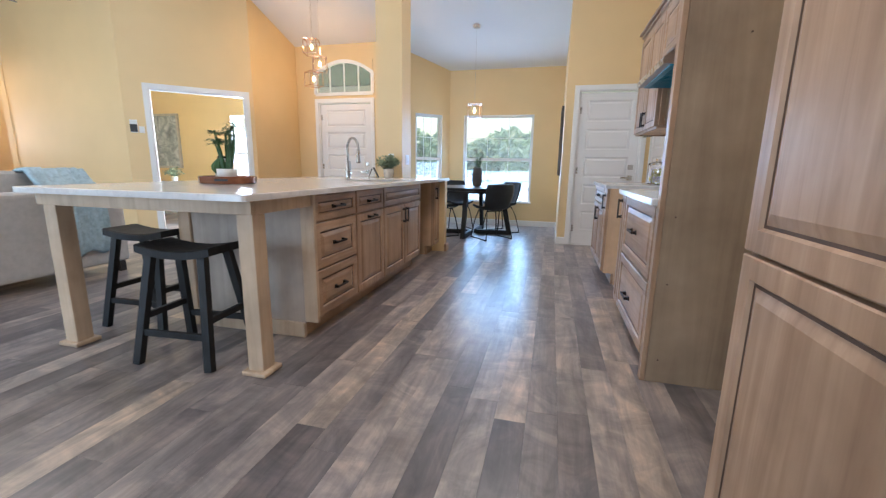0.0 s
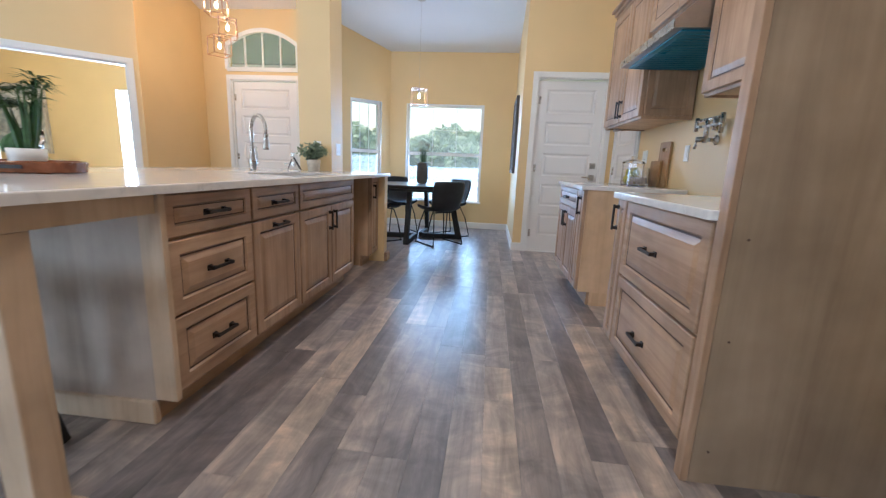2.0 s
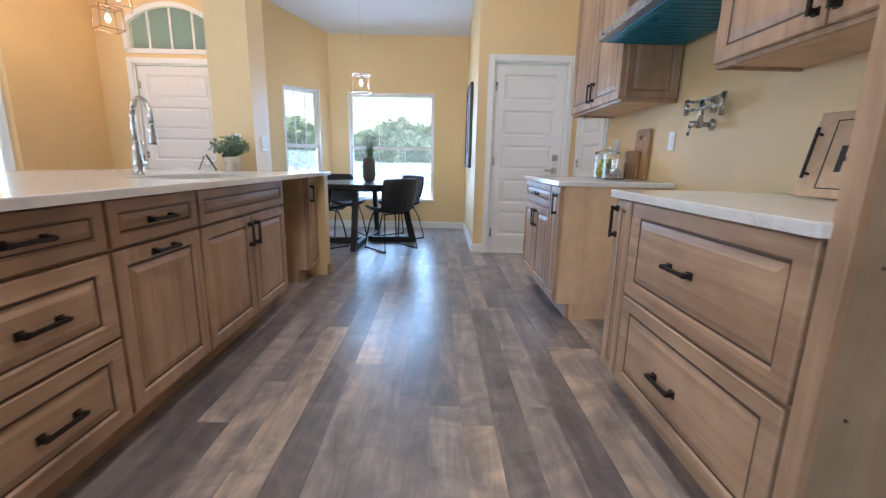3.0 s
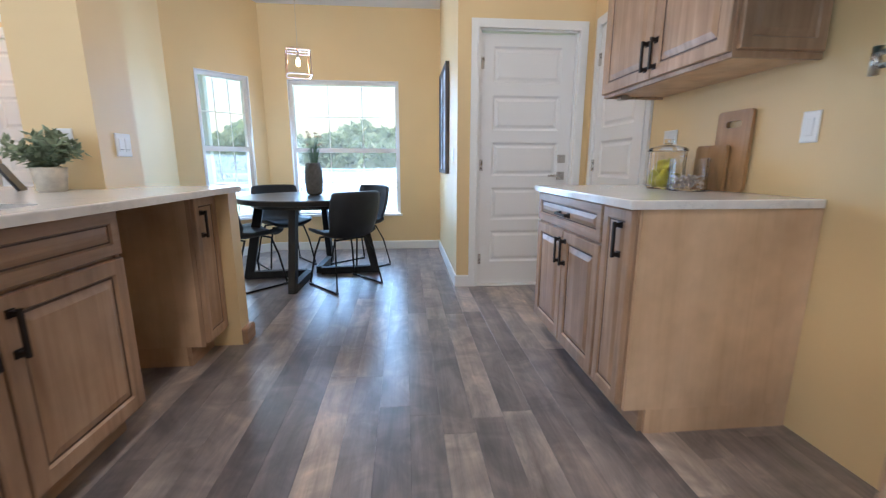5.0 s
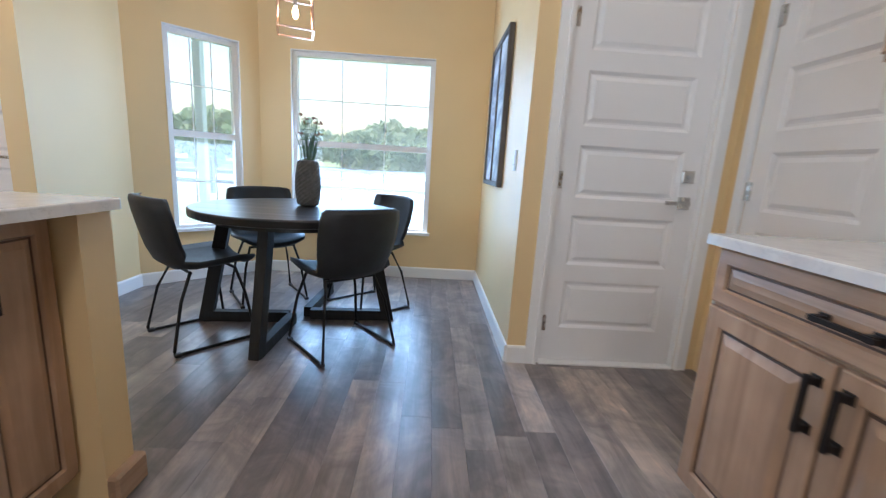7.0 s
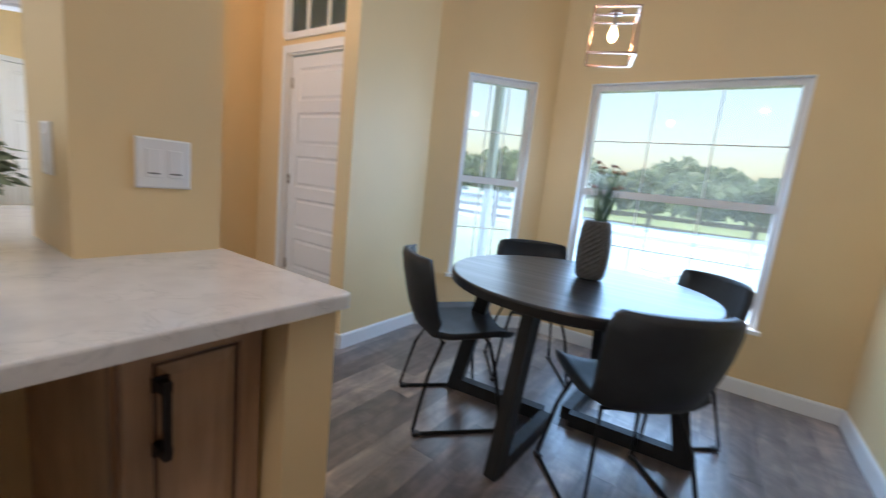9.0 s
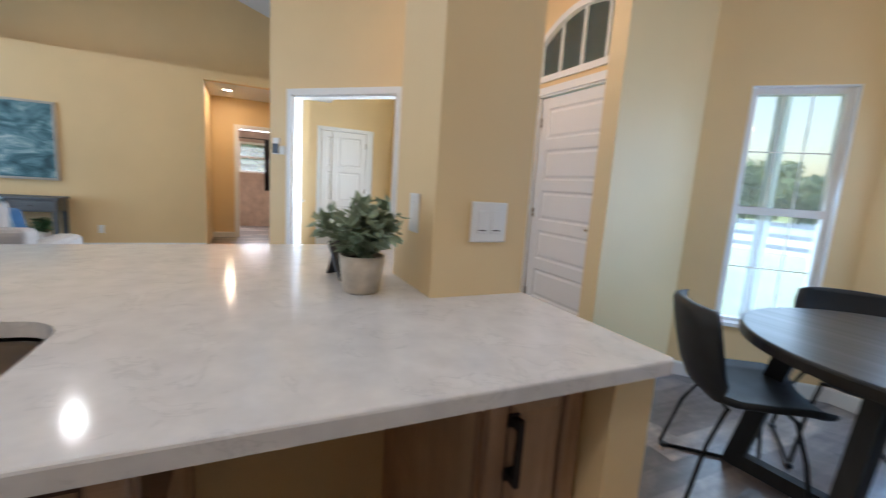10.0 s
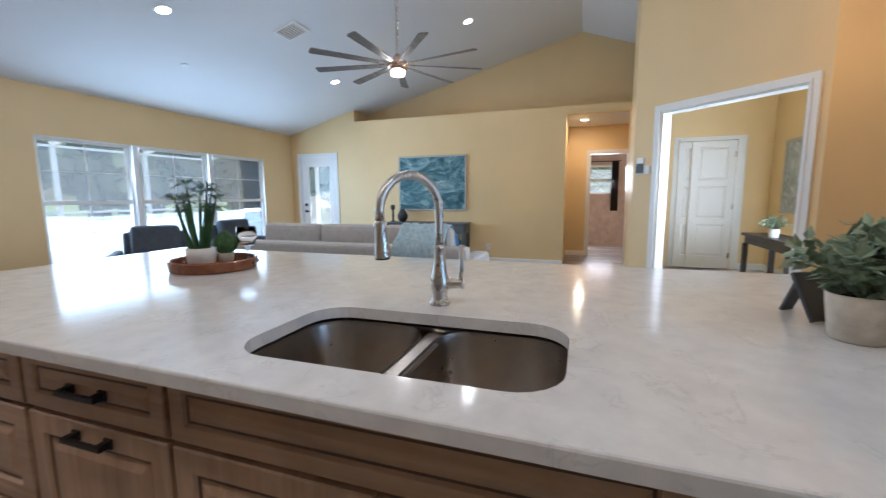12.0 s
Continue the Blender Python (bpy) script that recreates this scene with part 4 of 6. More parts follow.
c = base_cabinet("narrow glazed maple pull-out cabinet with pale side panel", -1, ER, 0.69, 3.84, 4.07, G)
front("door", c, -1, ER, 3.850, 4.062, 0.118, 0.876, (3.92, 0.76, True))
c = base_cabinet("glazed maple base cabinet with a drawer over two doors", -1, ER, 0.69, 4.07, 4.88, G)
front("drawer_front", c, -1, ER, 4.078, 4.872, 0.718, 0.876, (4.47, 0.79, False))
front("door", c, -1, ER, 4.078, 4.471, 0.118, 0.705, (4.44, 0.60, True))
front("door", c, -1, ER, 4.479, 4.872, 0.118, 0.705, (4.51, 0.60, True))
o = thing("cabinet_side_panel", (0.9, 3.83, 0), "pale maple side panel facing the empty range space", "side panel")
part("panel", box(bm_new(), 0.548, 3.822, 0.105, 1.236, 3.838, 0.882), SIDE, o)
part("lower_strip", box(bm_new(), 0.64, 3.824, 0.0, 1.236, 3.838, 0.104), SIDE, o)
o = thing("countertop", (0.87, 2.5, 0.883), "white quartz countertop over the drawer cabinet", "countertop", "wall-side countertops")
part("slab", slab_top(bm_new(), rounded_rect(0.50, 2.022, 1.236, 3.028, 0.012), 0.8835, 0.915), QUARTZ, o)
o = thing("countertop", (0.87, 4.35, 0.883), "white quartz countertop with jars and boards on it", "countertop", "wall-side countertops")
part("slab", slab_top(bm_new(), rounded_rect(0.50, 3.812, 1.236, 4.905, 0.012), 0.8835, 0.915), QUARTZ, o)

o = thing("tall_end_panel", (0.85, 2.0, 0), "tall brown maple end panel beside the empty refrigerator space", "end panel")
part("panel", box(bm_new(), 0.553, 1.98, 0.0, 1.236, 2.016, 2.45), TALL, o)
part("front_stile", box(bm_new(), 0.528, 1.978, 0.0, 0.552, 2.028, 2.45, 0.002), CAB, o)
for z, y in ((0.835, 1.9775), (0.51, 1.9775), (0.12, 1.9775)):
    part("screw_hole", lathe(bm_new(), ((0.004, -0.001), (0.004, 0.0015)), 0.60, y, z, 10, Matrix.Rotation(radians(90), 4, "X")), GLAZE, o)
part("screw_hole", lathe(bm_new(), ((0.004, -0.001), (0.004, 0.0015)), 0.80, 1.9785, 1.62, 10, Matrix.Rotation(radians(90), 4, "X")), GLAZE, o)


def tall_cabinet(y0, y1, fx):
    o = thing("pantry_cabinet", (0.9, (y0 + y1) / 2, 0), "tall glazed maple pantry cabinet with raised-panel doors", "cabinet")
    part("body", box(bm_new(), fx + 0.02, y0, 0.105, 1.236, y1, 2.45), TALL, o)
    bm = bm_new()
    for a, b in ((y1 - 0.03, y1), (y0, y0 + 0.03)):
        box(bm, fx, a, 0.105, fx + 0.019, b, 2.45)
    box(bm, fx + 0.0005, y0 + 0.03, 0.105, fx + 0.019, y1 - 0.03, 0.135)
    box(bm, fx + 0.006, y0 + 0.03, 0.135, fx + 0.019, y1 - 0.03, 2.45)
    part("face_frame", bm, CAB, o)
    part("toe_kick", box(bm_new(), fx + 0.075, y0, 0, fx + 0.095, y1, 0.105), CABH, o)
    w = (y1 - y0) / 3
    for k in range(3):
        a, b = y1 - (k + 1) * w + 0.004, y1 - k * w - 0.004
        for z0, z1 in ((0.125, 0.86), (0.868, 2.44)):
            front("door", o, -1, fx, a, b, z0, z1)


tall_cabinet(-0.95, 0.97, 0.50)

UX, G = 0.885, "upper cabinets"


def upper(label, y0, y1, z0, z1, doors, handles=True):
    o = thing("wall_cabinet", (1.06, (y0 + y1) / 2, z0), label, "cabinet", G)
    part("body", box(bm_new(), UX + 0.02, y0, z0 + 0.02, 1.236, y1, z1), CAB, o)
    part("bottom_panel", box(bm_new(), UX + 0.022, y0 + 0.018, z0 + 0.012, 1.236, y1 - 0.018, z0 + 0.0195), SIDE, o, "pale maple underside")
    bm = bm_new()
    box(bm, UX, y0, z0, UX + 0.0195, y0 + 0.025, z1)
    box(bm, UX, y1 - 0.025, z0, UX + 0.0195, y1, z1)
    box(bm, UX + 0.0005, y0 + 0.025, z0, UX + 0.0195, y1 - 0.025, z0 + 0.035)
    box(bm, UX + 0.006, y0 + 0.025, z0 + 0.035, UX + 0.0195, y1 - 0.025, z1)
    for a, b in ((y0, y0 + 0.016), (y1 - 0.016, y1)):
        box(bm, UX + 0.02, a, z0, 1.236, b, z0 + 0.0195)
    part("face_frame", bm, CAB, o)
    w = (y1 - y0) / doors
    for k in range(doors):
        a, b = y0 + k * w + 0.005, y0 + (k + 1) * w - 0.005
        hy = b - 0.03 if k % 2 == 0 else a + 0.03
        front("door", o, -1, UX, a, b, z0 + 0.018, z1 - 0.02, (hy, z0 + 0.12, True) if handles else None)
    bm = bm_new()
    for k, (dx, za, zb) in enumerate(((0.0, z1, z1 + 0.025), (0.018, z1 + 0.025, z1 + 0.055), (0.04, z1 + 0.055, z1 + 0.08))):
        box(bm, UX - 0.01 - dx, y0 - (dx if z0 < 1.5 and y0 > 3.5 else 0), za, 1.236, y1 + (dx if y1 > 4.5 else 0), zb, 0.004)
    part("crown_moulding", bm, CABH, o)
    return o


upper("glazed maple wall cabinet with two doors over the drawers", 2.02, 3.03, 1.41, 2.37, 2)
upper("short glazed maple wall cabinet above the range hood", 3.035, 3.925, 1.96, 2.37, 2, False)
u = upper("glazed maple wall cabinet with two doors beside the hood", 3.93, 4.885, 1.41, 2.37, 2)
bm = bm_new()
rings_panel(bm, 0.33, 0.50, SLIM, facing((0, -1, 0), UX + 0.012, 3.932, 1.435))
part("side_panel", bm, CAB, u, "raised end panel")
bm = bm_new()
box(bm, 0.95, 4.80, 1.395, 0.99, 4.86, 1.42, 0.004)
box(bm, 0.99, 4.815, 1.40, 1.04, 4.845, 1.415, 0.003)
part("hinge", bm, NICKEL, u, "exposed metal bracket under the cabinet")


def hood():
    o = thing("range_hood", (0.97, 3.48, 1.74), "stainless under-cabinet range hood with blue protective film below", "range hood")
    y0, y1 = 3.04, 3.92
    sec = ((0.70, 1.745), (0.70, 1.785), (0.885, 1.955), (1.236, 1.955), (1.236, 1.745))
    bm = bm_new()
    a = [bm.verts.new((x, y0, z)) for x, z in sec]
    b = [bm.verts.new((x, y1, z)) for x, z in sec]
    for k in range(5):
        bm.faces.new((a[k], a[(k + 1) % 5], b[(k + 1) % 5], b[k]))
    bm.faces.new(a[::-1])
    bm.faces.new(b)
    part("shell", bm, STEEL, o)
    bm = bm_new()
    box(bm, 0.745, y0 + 0.03, 1.735, 1.22, y1 - 0.03, 1.744, 0.002)
    part("filter_panel", bm, BLUEFILM, o, "blue film on the filter panel")
    for k in range(16):
        y = y0 + 0.07 + k * 0.05
        part("filter_slat", box(bm_new(), 0.78, y, 1.731, 1.19, y + 0.018, 1.7345, 0.0), BLUEFILM, o)
    part("front_lip", box(bm_new(), 0.694, y0, 1.742, 0.6995, y1, 1.787, 0.001), NICKEL, o, "brushed steel front lip")
    part("button", lathe(bm_new(), ((0.008, 0), (0.008, 0.004)), 0.693, 3.82, 1.765, 12, Matrix.Rotation(radians(-90), 4, "Y")), BLACKM, o)


hood()


def pot_filler():
    x, y, z = 1.238, 3.55, 1.245
    o = thing("pot_filler", (x, y, z), "brushed nickel folding pot filler on the wall", "pot filler")
    R = Matrix.Rotation(radians(-90), 4, "Y")
    part("wall_flange", lathe(bm_new(), ((0.032, 0), (0.032, 0.006), (0.020, 0.012), (0.014, 0.02)), x, y, z, 20, R), NICKEL, o, smooth=True)
    bm = tube(bm_new(), [(x, y, z), (x - 0.07, y, z)], 0.013, 12)
    tube(bm, [(x - 0.07, y, z - 0.02), (x - 0.07, y, z + 0.13)], 0.014, 12)
    part("valve_body", bm, NICKEL, o, smooth=True)
    bm = tube(bm_new(), [(x - 0.07, y, z), (x - 0.12, y + 0.01, z)], [0.015, 0.018], 12)
    tube(bm, [(x - 0.115, y + 0.01, z), (x - 0.12, y + 0.012, z - 0.06)], [0.006, 0.008], 10)
    part("lever", bm, NICKEL, o, smooth=True)
    for zz in (0.085, 0.125):
        part("arm", tube(bm_new(), [(x - 0.07, y - 0.17, z + zz), (x - 0.07, y + 0.14, z + zz)], 0.009, 10), NICKEL, o, smooth=True)
    for dy, z0, z1, rr in ((0.14, 0.06, 0.145, 0.013), (-0.17, 0.03, 0.145, 0.013), (-0.10, 0.05, 0.12, 0.016)):
        part("joint", tube(bm_new(), [(x - 0.07, y + dy, z + z0), (x - 0.07, y + dy, z + z1)], rr, 12), NICKEL, o, smooth=True)


pot_filler()


def wall_plate(x, y, z, n, gangs, label, toggles=True):
    o = thing("switch_plate", (x, y, z), label, "switch" if toggles else "outlet", "wall plates")
    n = Vector((*n, 0)).normalized()
    u = Vector((0, 0, 1)).cross(n)
    w, h = 0.07 + 0.046 * (gangs - 1), 0.115
    base = Vector((x, y, z)) - u * w / 2 - Vector((0, 0, h / 2))
    m = facing(n, *base)
    part("plate", rings_panel(bm_new(), w, h, ((0, 0.0), (0, 0.003), (0.004, 0.006)), m), PLASTIC, o)
    for g in range(gangs):
        u0 = 0.019 + 0.046 * g
        part("rocker", rings_panel(bm_new(), 0.032, 0.066, ((0, 0.004), (0, 0.007), (0.002, 0.0085)), m @ Matrix.Translation((u0, 0.0245, 0))), PLASTIC, o)
        if toggles:
            part("rocker_slot", rings_panel(bm_new(), 0.024, 0.003, ((0, 0.006), (0, 0.0092)), m @ Matrix.Translation((u0 + 0.004, 0.033, 0))), DARKP, o)


wall_plate(-1.719, 4.785, 1.13, (1, 0), 2, "white double rocker switch plate on the column")
wall_plate(-1.86, 4.613, 1.14, (0, -1), 1, "white outlet plate on the column", False)
wall_plate(1.238, 3.93, 1.175, (-1, 0), 1, "white outlet plate on the yellow kitchen wall", False)
wall_plate(1.238, 4.76, 1.17, (-1, 0), 2, "white double switch plate above the counter")
wall_plate(0.148, 6.10, 1.12, (-1, 0), 1, "white switch plate beside the picture")
wall_plate(WEST + 0.002, 2.24, 0.30, (1, 0), 1, "white outlet plate low on the living room wall", False)
o = thing("thermostat", (-5.55, 4.44, 1.52), "dark square thermostat beside a white plate", "thermostat")
m45 = Matrix(((s2, 0, s2, -5.585), (s2, 0, -s2, 4.405), (0, 1, 0, 1.45), (0, 0, 0, 1)))
part("white_plate", rings_panel(bm_new(), 0.085, 0.17, ((0, 0), (0, 0.012), (0.004, 0.016)), m45), PLASTIC, o)
part("dark_face", rings_panel(bm_new(), 0.08, 0.10, ((0, 0.016), (0, 0.022), (0.004, 0.024)), m45 @ Matrix.Translation((0.0, 0.01, 0))), DARKP, o)
part("sensor_box", rings_panel(bm_new(), 0.06, 0.085, ((0, 0), (0, 0.018), (0.004, 0.02)), m45 @ Matrix.Translation((0.10, 0.0, 0))), PLASTIC, o)

# ---- things on the counters ----


def leaf_cluster(bm, base, rng, stems, height, spread, leaf, per, droop=0.2):
    """Stems that fan out from base, each with pairs of pointed folded leaves."""
    for s in range(stems):
        a = rng.uniform(0, 2 * math.pi)
        out = rng.uniform(0.25, 1.0) * spread
        hgt = height * rng.uniform(0.6, 1.0) * (1.1 - 0.45 * out / spread)
        tip = Vector((math.cos(a) * out, math.sin(a) * out, hgt))
        prev = Vector(base)
        pts = []
        for k in range(7):
            t = k / 6
            p = Vector(base) + Vector((tip.x * t ** 1.3, tip.y * t ** 1.3, tip.z * (t - droop * t * t) / (1 - droop)))
            pts.append(p)
        tube(bm, pts, 0.0018, 3)
        for k in range(per):
            t = 0.25 + 0.75 * k / max(1, per - 1)
            i = min(5, int(t * 6))
            p = pts[i].lerp(pts[i + 1], t * 6 - i)
            d = (pts[i + 1] - pts[i]).normalized()
            for sgn in (-1, 1):
                ang = rng.uniform(0, 2 * math.pi)
                side = (Matrix.Rotation(ang, 3, d) @ d.orthogonal()).normalized()
                ld = (side + d * rng.uniform(0.2, 0.9)).normalized()
                ll = leaf * rng.uniform(0.7, 1.2)
                wd = ld.cross(Vector((rng.uniform(-1, 1), rng.uniform(-1, 1), 1))).normalized() * ll * 0.27
                up = ld.cross(wd).normalized() * ll * 0.08
                v = [bm.verts.new(q) for q in (p, p + ld * ll * 0.45 + wd + up, p + ld * ll, p + ld * ll * 0.45 - wd + up, p + ld * ll * 0.5)]
                bm.faces.new((v[0], v[1], v[4]))
                bm.faces.new((v[1], v[2], v[4]))
                bm.faces.new((v[2], v[3], v[4]))
                bm.faces.new((v[3], v[0], v[4]))
    return bm


def foliage(name, bm, mat, parent, label=""):
    me = bpy.data.meshes.new(name)
    bm.to_mesh(me)
    bm.free()
    me.materials.append(mat)
    return mesh_part(name, me, parent, label)


rng = random.Random(5)
o = thing("potted_plant", (-1.83, 4.45, 0.915), "dusty green leafy plant in a beige cement pot", "plant")
part("pot", lathe(bm_new(), ((0.045, 0), (0.051, 0.006), (0.061, 0.085), (0.063, 0.105), (0.057, 0.105), (0.054, 0.09)), -1.83, 4.45, 0.915, 28), STONEPOT, o, smooth=True)
part("soil", lathe(bm_new(), ((0.052, 0.085), (0.052, 0.092)), -1.83, 4.45, 0.915, 20), SOIL, o)
foliage("foliage", leaf_cluster(bm_new(), (-1.83, 4.45, 1.0), rng, 46, 0.185, 0.135, 0.041, 8), LEAFG, o)
o = thing("tablet_stand", (-1.99, 4.44, 0.915), "small black angled frame standing on the counter", "picture frame")
part("frame", moved(box(bm_new(), -0.06, -0.006, 0.0, 0.06, 0.006, 0.13, 0.002), Matrix.Translation((-1.965, 4.465, 0.919)) @ Matrix.Rotation(radians(119), 4, "Z") @ Matrix.Rotation(radians(-28), 4, "X")), DARKP, o)
part("easel_leg", moved(box(bm_new(), -0.02, -0.004, 0.0, 0.02, 0.004, 0.11, 0.001), Matrix.Translation((-2.068, 4.41, 0.918)) @ Matrix.Rotation(radians(119), 4, "Z") @ Matrix.Rotation(radians(22), 4, "X")), DARKP, o)


def tray():
    cx, cy, z = -2.13, 2.27, 0.915
    o = thing("serving_tray", (cx, cy, z), "round red-brown wooden serving tray with cut-out handles", "tray")
    part("tray_body", lathe(bm_new(), ((0.165, 0), (0.178, 0.004), (0.184, 0.045), (0.177, 0.05), (0.170, 0.045), (0.165, 0.014), (0.05, 0.012)), cx, cy, z, 40), TRAYW, o, smooth=False)
    for a in (-62, 118):
        v = Vector((math.cos(radians(a)), math.sin(radians(a)), 0))
        t = Vector((-v.y, v.x, 0))
        c0 = Vector((cx, cy, z + 0.027)) + v * 0.1795
        part("handle_slot", beam(bm_new(), c0 - t * 0.04, c0 + t * 0.04, 0.010, 0.014, v), DARKP, o, "dark handle opening")


tray()
o = thing("potted_palm", (-2.10, 2.23, 0.93), "tall green grassy plant in a round white ceramic bowl", "plant")
part("bowl", lathe(bm_new(), ((0.046, 0), (0.053, 0.005), (0.062, 0.05), (0.064, 0.082), (0.059, 0.084), (0.056, 0.07)), -2.10, 2.23, 0.930, 28), CERAMIC, o, smooth=True)
part("soil", lathe(bm_new(), ((0.054, 0.064), (0.054, 0.071)), -2.10, 2.23, 0.93, 20), SOIL, o)
bm = bm_new()
for k in range(16):
    a, r = rng.uniform(0, 6.28), rng.uniform(0, 0.035)
    b = Vector((-2.10 + r * math.cos(a), 2.23 + r * math.sin(a), 1.0))
    h = rng.uniform(0.17, 0.30)
    tip = b + Vector((math.cos(a) * 0.05, math.sin(a) * 0.05, h))
    tube(bm, [b, b.lerp(tip, 0.5) + Vector((0.004, 0.002, 0)), tip], [0.010, 0.008, 0.003], 5)
    for j in range(16):
        aa = rng.uniform(0, 6.28)
        e = tip + Vector((math.cos(aa), math.sin(aa), rng.uniform(-0.25, 0.3))) * rng.uniform(0.05, 0.10)
        w = (e - tip).cross(Vector((0, 0, 1))).normalized() * 0.0065
        mid = tip.lerp(e, 0.5) + Vector((0, 0, 0.012))
        v = [bm.verts.new(q) for q in (tip, mid + w, e, mid - w)]
        bm.faces.new(v)
foliage("foliage", bm, LEAFD, o)
o = thing("cactus_pot", (-2.195, 2.275, 0.93), "small round cactus in a terracotta-brown pot", "plant")
part("pot", lathe(bm_new(), ((0.028, 0), (0.036, 0.05), (0.032, 0.05)), -2.195, 2.275, 0.93, 18), STONEPOT, o, smooth=True)
bm = bm_new()
n = 20
rings = []
for k in range(9):
    t = k / 8
    rr = 0.045 * math.sin(math.pi * (0.12 + 0.86 * t)) + 0.004
    rings.append([bm.verts.new((-2.195 + rr * (1 + 0.14 * (j % 2)) * math.cos(2 * math.pi * j / n), 2.275 + rr * (1 + 0.14 * (j % 2)) * math.sin(2 * math.pi * j / n), 0.975 + 0.11 * t)) for j in range(n)])
for a, b in zip(rings, rings[1:]):
    for j in range(n):
        bm.faces.new((a[j], a[(j + 1) % n], b[(j + 1) % n], b[j]))
bm.faces.new(rings[-1])
part("cactus", bm, CACTUS, o)
o = thing("glass_goblet", (-2.235, 2.365, 0.93), "clear glass goblet on the wooden tray", "glass")
part("bell", lathe(bm_new(), ((0.035, 0), (0.036, 0.004), (0.008, 0.012), (0.006, 0.06), (0.035, 0.085), (0.046, 0.13), (0.044, 0.17), (0.042, 0.17), (0.043, 0.13), (0.03, 0.09)), -2.235, 2.365, 0.93, 24), GLASS, o, smooth=True)


def jar(x, y, r, h, lid, fill, label):
    z = 0.915
    o = thing("glass_jar", (x, y, z), label, "jar", "counter jars")
    part("glass_body", lathe(bm_new(), ((r - 0.004, 0.001), (r, 0.006), (r, h), (r - 0.004, h), (r - 0.004, 0.01), (0.005, 0.008)), x, y, z, 28), GLASS, o, smooth=False)
    if lid:
        part("lid", lathe(bm_new(), ((r + 0.006, h + 0.001), (r + 0.006, h + 0.006), (r - 0.004, h + 0.02), (0.03, h + 0.034), (0.018, h + 0.042), (0.024, h + 0.052), (0.022, h + 0.062)), x, y, z, 28), GLASS, o, "domed glass lid with knob", True)
    return o


jar(1.06, 4.50, 0.088, 0.185, True, None, "lidded glass jar holding yellow-green pears")
for k, (dx, dy, dz, tx) in enumerate(((-0.034, -0.034, 0.033, 10), (0.038, 0.0, 0.033, 60), (-0.024, 0.042, 0.035, -30), (-0.02, -0.005, 0.100, 80), (0.03, 0.03, 0.092, 25))):
    tagged(part("pear", lathe(bm_new(), ((0.004, -0.036), (0.026, -0.032), (0.038, -0.008), (0.034, 0.014), (0.020, 0.036), (0.014, 0.05), (0.004, 0.056)), 1.06 + dx, 4.50 + dy, 0.927 + dz, 14, Matrix.Rotation(radians(tx), 4, "X")), PEAR, None, "", True),
           "yellow-green pear inside the glass jar", "fruit", "pears in the jar")
jar(1.05, 4.315, 0.082, 0.15, False, None, "open glass jar filled with small pale shells")
bm = bm_new()
for k in range(150):
    a, r = rng.uniform(0, 6.28), 0.068 * math.sqrt(rng.random())
    p = Vector((1.05 + r * math.cos(a), 4.315 + r * math.sin(a), 0.932 + rng.uniform(0, 0.055)))
    s = rng.uniform(0.006, 0.011)
    m = Matrix.Translation(p) @ Euler((rng.uniform(0, 6), rng.uniform(0, 6), 0)).to_matrix().to_4x4()
    vs = [bm.verts.new(m @ Vector(q)) for q in ((s, 0, 0), (-s * 0.6, s * 0.8, 0), (-s * 0.6, -s * 0.8, 0), (0, 0, s * 0.9), (0, 0, -s * 0.5))]
    for q in ((0, 1, 3), (1, 2, 3), (2, 0, 3), (1, 0, 4), (2, 1, 4), (0, 2, 4)):
        bm.faces.new([vs[i] for i in q])
tagged(part("shells", bm, SHELLS), "heap of small pale shells in a jar", "shells", "", "stuff")


def cutting_board(y, w, h, x, lean, label, slot=True):
    o = thing("cutting_board", (x, y, 0.915), label, "cutting board", "boards leaning on the wall")
    outer = rounded_rect(-w / 2, 0, w / 2, h, 0.02)
    bm = bm_new()
    if slot:
        slab_top(bm, outer, 0, 0.018, rounded_rect(-0.045, h - 0.075, 0.045, h - 0.045, 0.0149), 0.003)
    else:
        slab_top(bm, outer, 0, 0.018, None, 0.003)
    m = Matrix(((0, 0, 1, x), (1, 0, 0, y), (0, 1, 0, 0.916), (0, 0, 0, 1))) @ Matrix.Rotation(radians(lean), 4, "X")
    part("board", moved(bm, m), BOARDW, o)


cutting_board(4.28, 0.20, 0.36, 1.212, 0.8, "tall bamboo cutting board with a slot handle leaning on the wall")
cutting_board(4.37, 0.20, 0.21, 1.187, 1.0, "small bamboo cutting board leaning in front", False)


